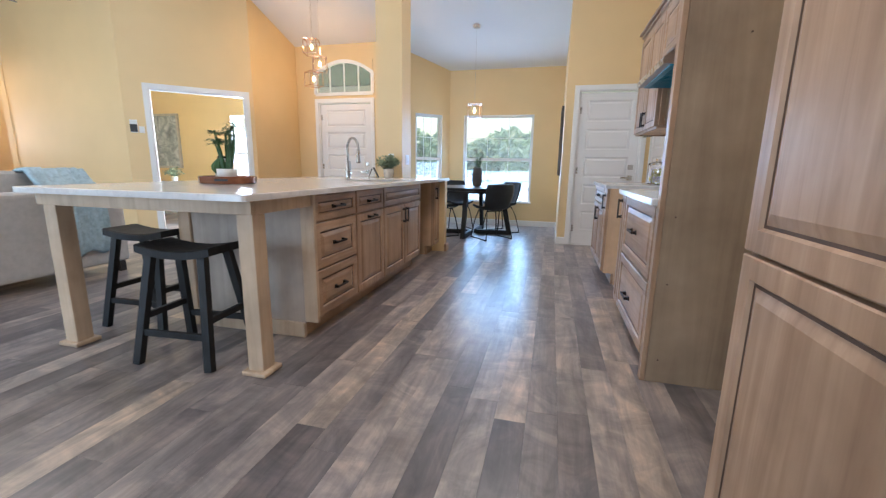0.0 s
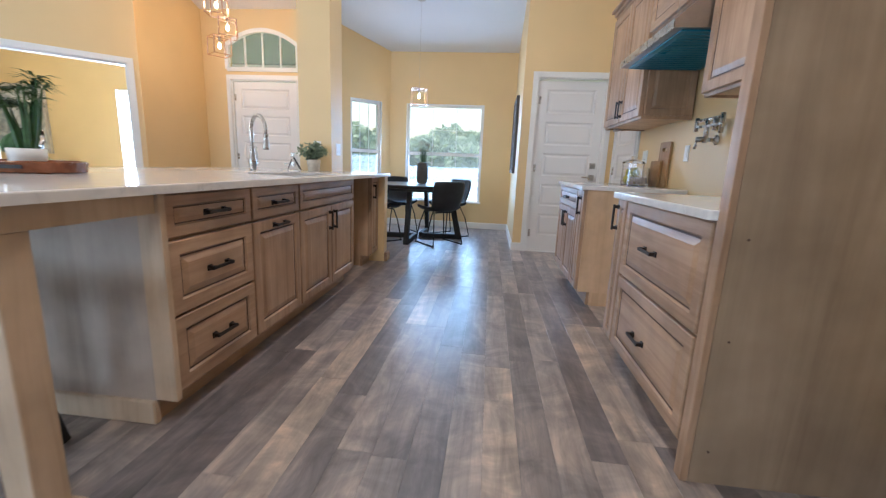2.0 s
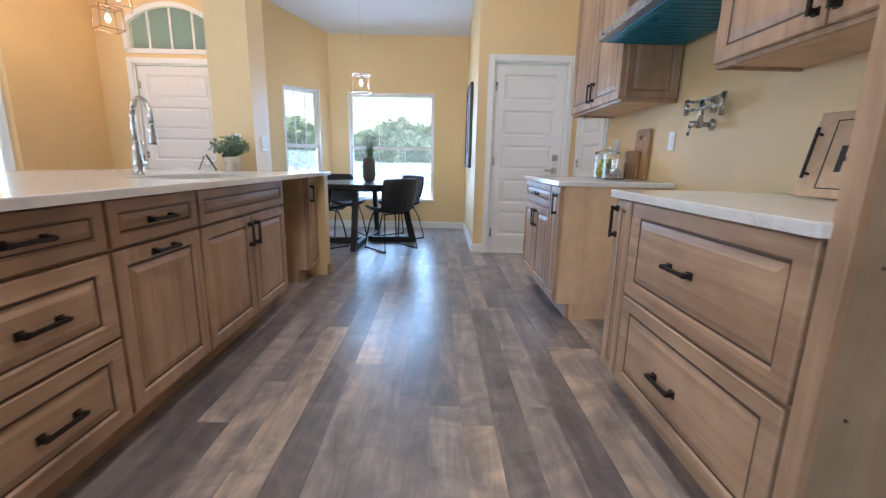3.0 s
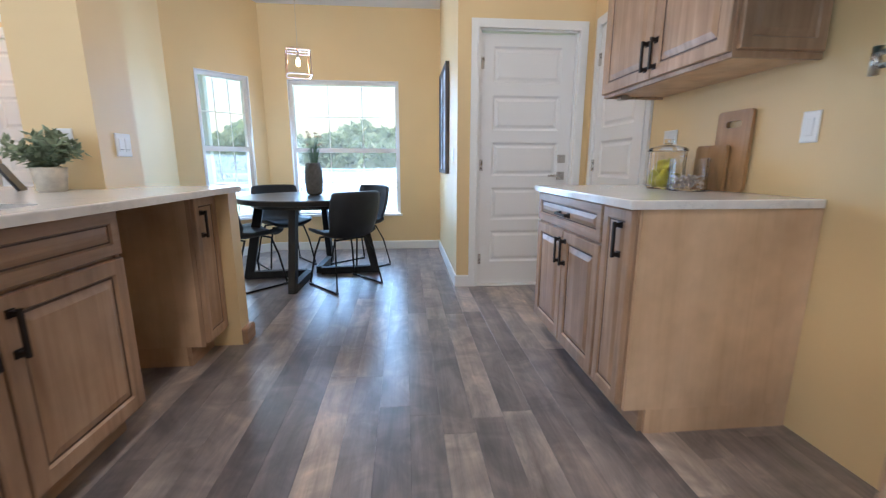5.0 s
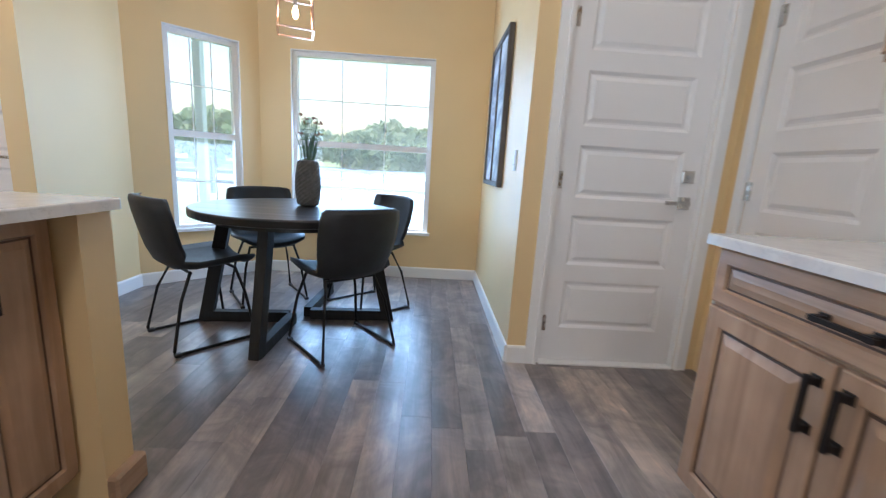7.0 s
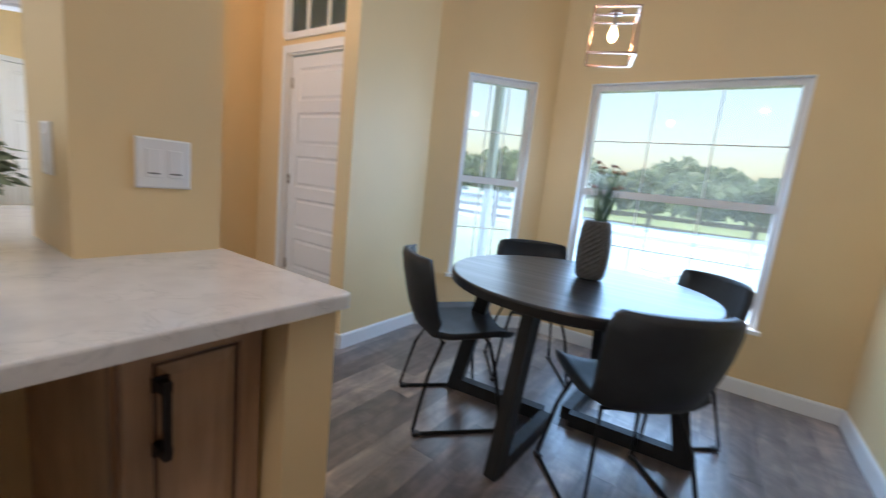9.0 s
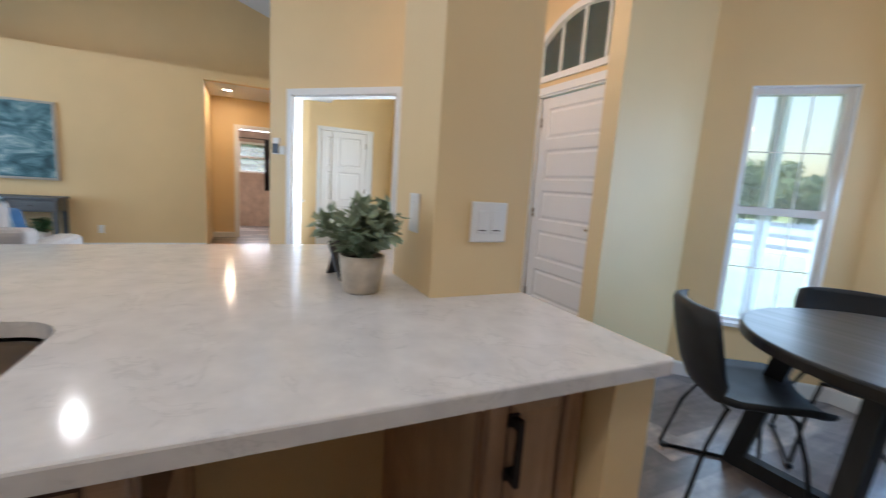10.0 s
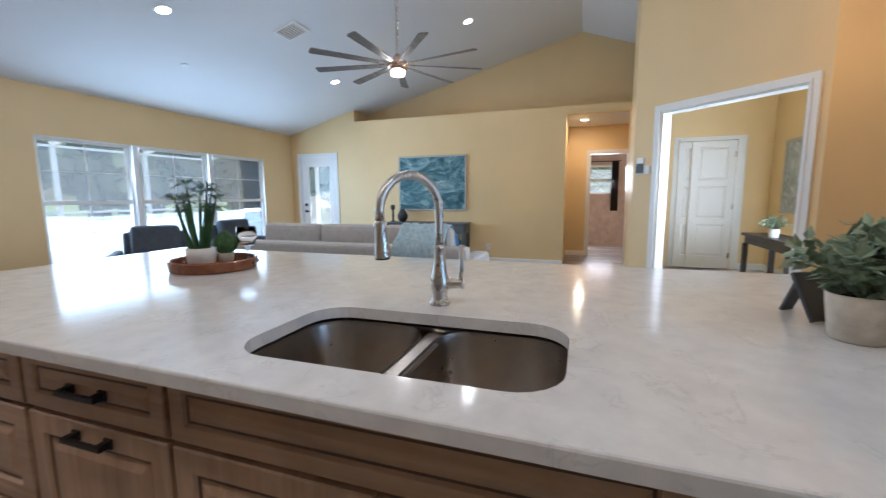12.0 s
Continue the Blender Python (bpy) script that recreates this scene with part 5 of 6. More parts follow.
def sign():
    o = thing("serving_sign", (1.05, 2.3, 0.915), "pale wood lettered board with black bar handles leaning on the wall", "sign")
    m = Matrix(((0.24, 0, -0.97, 1.07), (-0.97, 0, -0.24, 2.74), (0, 1, 0, 0.918), (0, 0, 0, 1))) @ Matrix.Rotation(radians(-13), 4, "X")
    part("board", rings_panel(bm_new(), 0.50, 0.30, ((0, 0), (0, 0.016), (0.003, 0.018)), m), SIGNW, o)
    bm = bm_new()
    for a in ((0.06, 0.03, 0.44, 0.034), (0.06, 0.266, 0.44, 0.27), (0.06, 0.034, 0.064, 0.266), (0.436, 0.034, 0.44, 0.266)):
        rings_panel(bm, a[2] - a[0], a[3] - a[1], ((0, 0.017), (0, 0.0192)), m @ Matrix.Translation((a[0], a[1], 0)))
    part("border_line", bm, DARKP, o)
    bm = bm_new()
    for a in ((0.10, 0.09, 0.118, 0.18), (0.158, 0.09, 0.176, 0.18), (0.118, 0.127, 0.158, 0.142), (0.20, 0.09, 0.30, 0.155), (0.12, 0.21, 0.30, 0.222)):
        rings_panel(bm, a[2] - a[0], a[3] - a[1], ((0, 0.017), (0, 0.0195)), m @ Matrix.Translation((a[0], a[1], 0)))
    part("lettering", bm, DARKP, o, "black lettering beginning with H")
    for ux in (0.025, 0.475):
        bm = bm_new()
        a, b = m @ Vector((ux, 0.06, 0.045)), m @ Vector((ux, 0.24, 0.045))
        tube(bm, [a, b], 0.006, 8)
        for vv in (0.08, 0.22):
            tube(bm, [m @ Vector((ux, vv, 0.016)), m @ Vector((ux, vv, 0.045))], 0.005, 8)
        part("handle", bm, BLACKM, o, "black bar handle")


sign()

# ---- stools ----


def bar_stool():
    o = thing("bar_stool", (0, 0, 0), "black painted wooden saddle-seat bar stool under the island", "stool", "bar stools")
    bm = bm_new()
    n = 10
    w, d = 0.44, 0.25
    rows = []
    for k in range(n + 1):
        u = -w / 2 + w * k / n
        zz = 0.605 + 0.028 * (2 * u / w) ** 2
        rows.append([bm.verts.new(p) for p in ((u, -d / 2, zz - 0.042), (u, -d / 2, zz - 0.006), (u, -d / 2 + 0.01, zz), (u, d / 2 - 0.01, zz), (u, d / 2, zz - 0.006), (u, d / 2, zz - 0.042))])
    for a, b in zip(rows, rows[1:]):
        for k in range(6):
            bm.faces.new((a[k], a[(k + 1) % 6], b[(k + 1) % 6], b[k]))
    bm.faces.new(rows[0])
    bm.faces.new(rows[-1][::-1])
    part("seat", bm, BLACKW, o)
    for sx in (-1, 1):
        for sy in (-1, 1):
            part("leg", beam(bm_new(), (sx * 0.215, sy * 0.185, 0.0), (sx * 0.155, sy * 0.09, 0.585), 0.042, 0.036, (1, 0, 0)), BLACKW, o)
    for sy, z in ((-1, 0.17), (1, 0.17)):
        t = z / 0.585
        x, y = 0.215 - 0.06 * t, 0.185 - 0.095 * t
        part("stretcher", beam(bm_new(), (-x, sy * y, z), (x, sy * y, z), 0.022, 0.032, (0, 1, 0)), BLACKW, o)
    for sx, z in ((-1, 0.25), (1, 0.25)):
        t = z / 0.585
        x, y = 0.215 - 0.06 * t, 0.185 - 0.095 * t
        part("stretcher", beam(bm_new(), (sx * x, -y, z), (sx * x, y, z), 0.022, 0.032, (1, 0, 0)), BLACKW, o)
    return o


st = bar_stool()
st.matrix_basis = pose(-1.825, 1.612, 0, 0, 0, 4)
copy_thing(st, pose(-2.50, 1.95, 0, 0, 0, 3))

# ---- dining nook ----
TC = Vector((-1.15, 6.35, 0))


def dining_table():
    o = thing("dining_table", TC, "round black-stained wooden dining table on a crossed base", "table")
    part("tabletop", lathe(bm_new(), ((0.60, 0.708), (0.612, 0.712), (0.615, 0.745), (0.612, 0.752), (0.605, 0.755)), *TC, 64), TABLEW, o)
    part("apron", lathe(bm_new(), ((0.50, 0.672), (0.50, 0.707)), *TC, 40), TABLEW, o)
    for a in (-95, 188, 8, 85):
        v = Vector((math.cos(radians(a)), math.sin(radians(a)), 0))
        part("leg", beam(bm_new(), TC + v * 0.58 + Vector((0, 0, 0.0)), TC + v * 0.44 + Vector((0, 0, 0.672)), 0.055, 0.075, Vector((-v.y, v.x, 0))), BLACKW, o)
        q = Vector((0.03, 0.03, 0)) * (-1 if a in (-95, 188) else 1)
        part("base_bar", beam(bm_new(), TC + q + v * 0.03 + Vector((0, 0, 0.035)), TC + v * 0.56 + Vector((0, 0, 0.035)), 0.055, 0.066, Vector((-v.y, v.x, 0))), BLACKW, o)
    return o


dining_table()


def dining_chair():
    """Faces +y; the sled base is centred on the origin."""
    o = thing("dining_chair", (0, 0, 0), "charcoal leather bucket dining chair on a thin black sled frame", "chair", "chairs round the table")
    prof = [(0.23, 0.435), (0.215, 0.452), (0.15, 0.460), (0.04, 0.452), (-0.08, 0.445), (-0.15, 0.455), (-0.195, 0.49), (-0.225, 0.56), (-0.248, 0.65), (-0.268, 0.74), (-0.278, 0.80), (-0.276, 0.825)]
    half = [0.185, 0.21, 0.228, 0.238, 0.236, 0.226, 0.215, 0.226, 0.236, 0.236, 0.226, 0.200]
    bm = bm_new()
    n = 9
    front_s, back_s = [], []
    for i, ((y, z), w) in enumerate(zip(prof, half)):
        j = min(len(prof) - 1, i + 1)
        k = max(0, i - 1)
        d = Vector((0, prof[j][0] - prof[k][0], prof[j][1] - prof[k][1])).normalized()
        nn = Vector((0, d.z, -d.y))
        fr, bk = [], []
        for c in range(n):
            u = -1 + 2 * c / (n - 1)
            curl = 0.052 * abs(u) ** 2.4 * (1.25 if i > 5 else 0.75)
            lift = -nn * curl if nn.z < 0 else nn * curl
            lift = nn * curl if (i > 5) else Vector((0, 0, curl))
            base = Vector((u * w, y, z)) + lift
            th = 0.022 if abs(u) < 0.99 else 0.012
            up = nn if nn.y > 0 or nn.z > 0 else -nn
            up = Vector((0, abs(d.z), abs(d.y))).normalized()
            fr.append(bm.verts.new(base + up * 0.011))
            bk.append(bm.verts.new(base - up * th))
        front_s.append(fr)
        back_s.append(bk)
    for grid in (front_s, back_s):
        for a, b in zip(grid, grid[1:]):
            for c in range(n - 1):
                bm.faces.new((a[c], a[c + 1], b[c + 1], b[c]))
    for a, b, e, f in zip(front_s, front_s[1:], back_s, back_s[1:]):
        bm.faces.new((a[0], b[0], f[0], e[0]))
        bm.faces.new((a[-1], b[-1], f[-1], e[-1]))
    for c in range(n - 1):
        bm.faces.new((front_s[0][c], front_s[0][c + 1], back_s[0][c + 1], back_s[0][c]))
        bm.faces.new((front_s[-1][c], front_s[-1][c + 1], back_s[-1][c + 1], back_s[-1][c]))
    part("shell_seat", bm, LEATHER, o, "moulded charcoal leather seat and back", True)
    for sx in (-1, 1):
        pts = [(sx * 0.15, 0.13, 0.425), (sx * 0.19, 0.165, 0.28), (sx * 0.225, 0.205, 0.03), (sx * 0.225, 0.195, 0.012), (sx * 0.225, 0.17, 0.009),
               (sx * 0.225, -0.19, 0.009), (sx * 0.225, -0.215, 0.012), (sx * 0.225, -0.22, 0.03), (sx * 0.19, -0.165, 0.28), (sx * 0.15, -0.10, 0.425)]
        part("sled_leg", tube(bm_new(), pts, 0.0085, 8), BLACKM, o, "thin black metal sled leg")
        for yy in (0.195, -0.205):
            part("foot_pad", box(bm_new(), sx * 0.225 - 0.014, yy - 0.018, 0.0, sx * 0.225 + 0.014, yy + 0.018, 0.02, 0.004), DARKP, o)
    for yy in (0.13, -0.10):
        part("cross_bar", tube(bm_new(), [(-0.155, yy, 0.42), (0.155, yy, 0.42)], 0.0085, 8), BLACKM, o)
    return o


ch = dining_chair()
ch.matrix_basis = pose(-0.81, 6.02, 0, 0, 0, 41)
copy_thing(ch, pose(-1.63, 6.06, 0, 0, 0, -42))
copy_thing(ch, pose(-0.76, 6.72, 0, 0, 0, 132))
copy_thing(ch, pose(-1.53, 6.80, 0, 0, 0, -145))


def vase():
    x, y, z = -1.125, 6.45, 0.755
    o = thing("flower_vase", (x, y, z), "tall dark grey textured vase with dried stems on the table", "vase")
    n = 28
    bm = bm_new()
    rings = []
    prof = [(0.045, 0.0)] + [(0.055 + 0.022 * math.sin(math.pi * (0.15 + 0.75 * k / 22)), 0.01 + 0.28 * k / 22) for k in range(23)] + [(0.05, 0.295), (0.045, 0.292)]
    for i, (r, zz) in enumerate(prof):
        b = [0.0045 if (i + k) % 2 and 1 < i < 23 else 0.0 for k in range(n)]
        rings.append([bm.verts.new((x + (r + b[k]) * math.cos(2 * math.pi * k / n), y + (r + b[k]) * math.sin(2 * math.pi * k / n), z + zz)) for k in range(n)])
    for a, b in zip(rings, rings[1:]):
        for k in range(n):
            bm.faces.new((a[k], a[(k + 1) % n], b[(k + 1) % n], b[k]))
    bm.faces.new(rings[0][::-1])
    bm.faces.new(rings[-1])
    part("vase_body", bm, VASE, o)
    bm, fl = bm_new(), bm_new()
    for k in range(34):
        a, r = rng.uniform(0, 6.28), rng.uniform(0.005, 0.035)
        b = Vector((x + r * math.cos(a), y + r * math.sin(a), z + 0.28))
        h = rng.uniform(0.15, 0.31)
        t = b + Vector((math.cos(a) * 0.045, math.sin(a) * 0.045, h))
        tube(bm, [b, b.lerp(t, 0.5) + Vector((0, 0, 0.02)), t], [0.003, 0.0028, 0.001], 3)
        if k < 9:
            for j in range(7):
                q = t + Vector((rng.uniform(-1, 1), rng.uniform(-1, 1), rng.uniform(-0.4, 0.8))) * 0.018
                tube(fl, [t, q, q + Vector((rng.uniform(-1, 1), rng.uniform(-1, 1), 0.3)) * 0.008], [0.001, 0.005, 0.001], 4)
    foliage("greenery", bm, LEAFD, o, "dark green grassy stems")
    foliage("blossoms", fl, FLOWER, o, "reddish dried blossoms")


vase()


def cage_pendant(x, y, zc_, size, ceiling_z, label, group, lit=34, turn=0.0, metal=NICKEL):
    o = thing("cage_pendant", (x, y, zc_), label, "pendant lamp", group)
    h = size / 2
    R = Matrix.Translation((x, y, zc_)) @ Matrix.Rotation(radians(turn), 4, "Z")
    top, bot = h * 0.98, -h * 0.98
    corners = ((-1, -1), (1, -1), (1, 1), (-1, 1))
    for sx, sy in corners:
        part("cage_upright", beam(bm_new(), R @ Vector((sx * h * 0.94, sy * h * 0.94, top)), R @ Vector((sx * h, sy * h, bot)), 0.008, 0.008), COPPER, o)
    for z, k in ((top, 0.94), (bot, 1.0)):
        c = [R @ Vector((sx * h * k, sy * h * k, z)) for sx, sy in corners]
        for a, b in zip(c, c[1:] + c[:1]):
            part("cage_bar", beam(bm_new(), a, b, 0.012, 0.008), COPPER, o)
    part("top_strap", beam(bm_new(), R @ Vector((-h * 0.94, 0, top)), R @ Vector((h * 0.94, 0, top)), 0.012, 0.006), COPPER, o)
    part("top_plate", lathe(bm_new(), ((0.03, 0.0), (0.034, 0.004), (0.03, 0.012), (0.006, 0.016)), x, y, zc_ + top, 16), COPPER, o)
    part("socket", lathe(bm_new(), ((0.012, 0.0), (0.012, 0.05), (0.006, 0.055)), x, y, zc_ + top - 0.05, 14), NICKEL, o)
    bm = lathe(bm_new(), ((0.006, 0.045), (0.012, 0.038), (0.020, 0.012), (0.018, -0.008), (0.008, -0.022), (0.002, -0.026)), x, y, zc_ + top - 0.10, 14)
    b = part("bulb", bm, BULB, o, "lit filament bulb", True)
    b.visible_shadow = False
    part("cord", tube(bm_new(), [(x, y, zc_ + top), (x, y, ceiling_z)], 0.0018, 6), NICKEL, o)
    part("canopy", lathe(bm_new(), ((0.055, -0.025), (0.06, 0.0), (0.06, 0.03)), x, y, ceiling_z, 20), NICKEL, o)
    lamp("pendant_bulb", "POINT", lit, (1.0, 0.60, 0.30), Matrix.Translation((x, y, zc_ + top - 0.09)), 0.03)


cage_pendant(-1.207, 6.48, 1.915, 0.205, zc(6.48), "square open-cage pendant lamp with a lit bulb over the table", "nook pendant", 1.8, 18)
for k, (dx, dy, z) in enumerate(((-0.03, 0.0, 2.72), (0.05, 0.07, 2.50), (0.02, -0.06, 2.27))):
    cage_pendant(-3.42 + dx, 5.55 + dy, z, 0.195, zc(5.55), "square open-cage foyer pendant lamp with a lit bulb", "foyer pendant cluster", 3.2, 15 + 20 * k)

# framed print on the nook wall
o = thing("framed_print", (0.14, 6.83, 1.45), "tall grey landscape print in a weathered dark frame", "picture")
bm = bm_new()
y0, y1, z0, z1 = 6.48, 7.20, 0.95, 1.97
for a in ((y0, z0, y0 + 0.035, z1), (y1 - 0.035, z0, y1, z1), (y0 + 0.035, z0, y1 - 0.035, z0 + 0.035), (y0 + 0.035, z1 - 0.035, y1 - 0.035, z1)):
    box(bm, 0.112, a[0], a[1], 0.148, a[2], a[3], 0.003)
part("frame", bm, FRAMEW, o)
part("print", box(bm_new(), 0.126, y0 + 0.035, z0 + 0.035, 0.147, y1 - 0.035, z1 - 0.035), ART2, o)
part("panel_divider", box(bm_new(), 0.116, 6.83, z0 + 0.035, 0.1255, 6.855, z1 - 0.035), FRAMEW, o)

# ---- living room ----


def soft_box(x0, y0, z0, x1, y1, z1, r=0.05, seg=3):
    return box(bm_new(), x0, y0, z0, x1, y1, z1, r, seg)


def sofa():
    o = thing("sofa", (-4.45, 1.7, 0), "light grey fabric sofa seen from behind, with loose back cushions", "sofa")
    part("back", soft_box(-4.16, 0.42, 0.10, -3.98, 2.95, 0.80, 0.04), CLOTH, o)
    part("seat_base", soft_box(-4.9, 0.62, 0.10, -4.17, 2.75, 0.30, 0.03), CLOTH, o)
    for y0, y1 in ((0.42, 0.61), (2.76, 2.95)):
        part("arm", soft_box(-4.95, y0, 0.10, -4.17, y1, 0.66, 0.06), CLOTH, o)
    for k in range(3):
        y0 = 0.63 + k * 0.705
        part("seat_cushion", soft_box(-4.93, y0, 0.305, -4.36, y0 + 0.70, 0.46, 0.05), CLOTH, o)
        part("back_cushion", moved(soft_box(-0.09, y0, 0.0, 0.09, y0 + 0.70, 0.50, 0.07), Matrix.Translation((-4.27, 0, 0.465)) @ Matrix.Rotation(radians(-7), 4, "Y")), CLOTH, o)
    for x, y in ((-4.02, 0.5), (-4.02, 2.87), (-4.88, 0.5), (-4.88, 2.87)):
        part("foot", box(bm_new(), x - 0.03, y - 0.03, 0, x + 0.03, y + 0.03, 0.10, 0.004), ESPRESSO, o)


sofa()


def draped_blanket():
    """A knit throw laid over the sofa back, hanging on both sides."""
    bm = bm_new()
    cols, path = 16, [(-4.42, 0.74), (-4.30, 0.955), (-4.17, 0.965), (-4.06, 0.85), (-3.965, 0.81), (-3.945, 0.68), (-3.94, 0.52), (-3.945, 0.36), (-3.94, 0.24)]
    front_s, back_s = [], []
    for i, (x, z) in enumerate(path):
        fr, bk = [], []
        for c in range(cols + 1):
            y = 2.30 + 0.44 * c / cols
            w = 0.012 * math.sin(c * 1.9 + i * 0.4) + 0.008 * math.sin(c * 3.7 - i)
            zz = z + (0.02 * math.sin(c * 0.8) if i in (0, 8) else 0)
            fr.append(bm.verts.new((x + 0.02 + w, y, zz + 0.02 + (w if i < 4 else 0))))
            bk.append(bm.verts.new((x, y, zz)))
        front_s.append(fr)
        back_s.append(bk)
    for g in (front_s, back_s):
        for a, b in zip(g, g[1:]):
            for c in range(cols):
                bm.faces.new((a[c], a[c + 1], b[c + 1], b[c]))
    for a, b, e, f in zip(front_s, front_s[1:], back_s, back_s[1:]):
        bm.faces.new((a[0], b[0], f[0], e[0]))
        bm.faces.new((a[-1], b[-1], f[-1], e[-1]))
    for k in (0, -1):
        for c in range(cols):
            bm.faces.new((front_s[k][c], front_s[k][c + 1], back_s[k][c + 1], back_s[k][c]))
    tagged(part("throw_blanket", bm, BLANKET, None, "", True), "pale blue knitted throw draped over the sofa back", "blanket")


draped_blanket()
tagged(part("throw_pillow", moved(soft_box(-0.2, -0.06, 0, 0.2, 0.06, 0.40, 0.055), Matrix.Translation((-4.62, 2.66, 0.47)) @ Matrix.Rotation(radians(12), 4, "X")), BLUECUSH, None, "", True), "deep blue throw pillow on the sofa", "pillow")


def armchair():
    o = thing("armchair", (0, 0, 0), "charcoal fabric armchair with a loose back cushion", "armchair", "living room armchairs")
    part("seat_base", soft_box(-0.36, -0.34, 0.12, 0.36, 0.36, 0.40, 0.04), NAVY, o)
    part("backrest", moved(soft_box(-0.36, -0.07, 0.0, 0.36, 0.07, 0.46, 0.05), Matrix.Translation((0, -0.34, 0.34)) @ Matrix.Rotation(radians(10), 4, "X")), NAVY, o)
    part("back_cushion", moved(soft_box(-0.27, -0.08, 0.0, 0.27, 0.08, 0.44, 0.07), Matrix.Translation((0, -0.20, 0.45)) @ Matrix.Rotation(radians(14), 4, "X")), NAVY, o)
    for s in (-1, 1):
        part("arm", soft_box(min(s * 0.36, s * 0.46), -0.36, 0.12, max(s * 0.36, s * 0.46), 0.36, 0.58, 0.04), NAVY, o)
        for y in (-0.3, 0.3):
            part("leg", tube(bm_new(), [(s * 0.36, y, 0), (s * 0.35, y, 0.13)], [0.014, 0.022], 8), ESPRESSO, o)
    return o


ac = armchair()
ac.matrix_basis = pose(-4.38, -1.2, 0, 0, 0, -40)
copy_thing(ac, pose(-5.95, -1.3, 0, 0, 0, -8))


def console(cx, y0, y1):
    o = thing("console_table", (cx, (y0 + y1) / 2, 0), "blue-grey console table with small drawers against the wall", "console table")
    x0, x1 = cx - 0.18, cx + 0.18
    part("top", box(bm_new(), x0 - 0.02, y0 - 0.02, 0.72, x1 + 0.02, y1 + 0.02, 0.75, 0.004), CONSOLE, o)
    part("case", box(bm_new(), x0, y0, 0.56, x1, y1, 0.72, 0.002), CONSOLE, o)
    w = (y1 - y0) / 3
    for k in range(3):
        d = part("drawer_front", rings_panel(bm_new(), w - 0.04, 0.12, ((0, 0), (0, 0.012), (0.004, 0.014)), facing((1, 0, 0), x1, y0 + k * w + 0.02, 0.58)), CONSOLE, o)
        part("knob", lathe(bm_new(), ((0.006, 0), (0.012, 0.01), (0.008, 0.018)), x1 + 0.014, y0 + (k + 0.5) * w, 0.64, 12, Matrix.Rotation(radians(90), 4, "Y")), IRON, d)
    for x in (x0 + 0.03, x1 - 0.03):
        for y in (y0 + 0.03, y1 - 0.03):
            part("leg", box(bm_new(), x - 0.028, y - 0.028, 0, x + 0.028, y + 0.028, 0.56, 0.003), CONSOLE, o)
    part("shelf", box(bm_new(), x0 + 0.01, y0 + 0.01, 0.14, x1 - 0.01, y1 - 0.01, 0.165, 0.003), CONSOLE, o)


console(-7.88, 0.36, 1.9)
o = thing("round_vase", (-7.88, 0.62, 0.75), "squat dark vase on the console table", "vase")
part("vase_body", lathe(bm_new(), ((0.05, 0), (0.09, 0.06), (0.10, 0.12), (0.07, 0.19), (0.04, 0.22), (0.045, 0.25), (0.035, 0.25)), -7.88, 0.62, 0.75, 24), DARKP, o, smooth=True)
o = thing("candle_holder", (-7.88, 0.42, 0.75), "dark turned candle holder on the console table", "candle holder")
part("stem", lathe(bm_new(), ((0.05, 0), (0.05, 0.015), (0.018, 0.03), (0.024, 0.12), (0.016, 0.22), (0.045, 0.25), (0.04, 0.32)), -7.88, 0.42, 0.75, 18), DARKP, o, smooth=True)
o = thing("floor_basket_plant", (-7.75, 1.72, 0.165), "small green plant on the console's lower shelf", "plant")
part("pot", lathe(bm_new(), ((0.07, 0), (0.09, 0.12), (0.08, 0.12)), -7.82, 1.70, 0.165, 18), CERAMIC, o)
foliage("foliage", leaf_cluster(bm_new(), (-7.82, 1.70, 0.27), rng, 26, 0.2, 0.15, 0.06, 5), LEAFD, o)
o = thing("painting", (WEST + 0.02, 1.15, 1.48), "teal and white abstract canvas in a thin pale frame", "painting")
part("canvas", box(bm_new(), WEST + 0.004, 0.50, 0.99, WEST + 0.03, 1.80, 1.96), ART1, o)
bm = bm_new()
for a in ((0.47, 0.96, 0.50, 1.99), (1.80, 0.96, 1.83, 1.99), (0.50, 0.96, 1.80, 0.99), (0.50, 1.96, 1.80, 1.99)):
    box(bm, WEST + 0.002, a[0], a[1], WEST + 0.04, a[2], a[3], 0.002)
part("frame", bm, SILVERF, o)


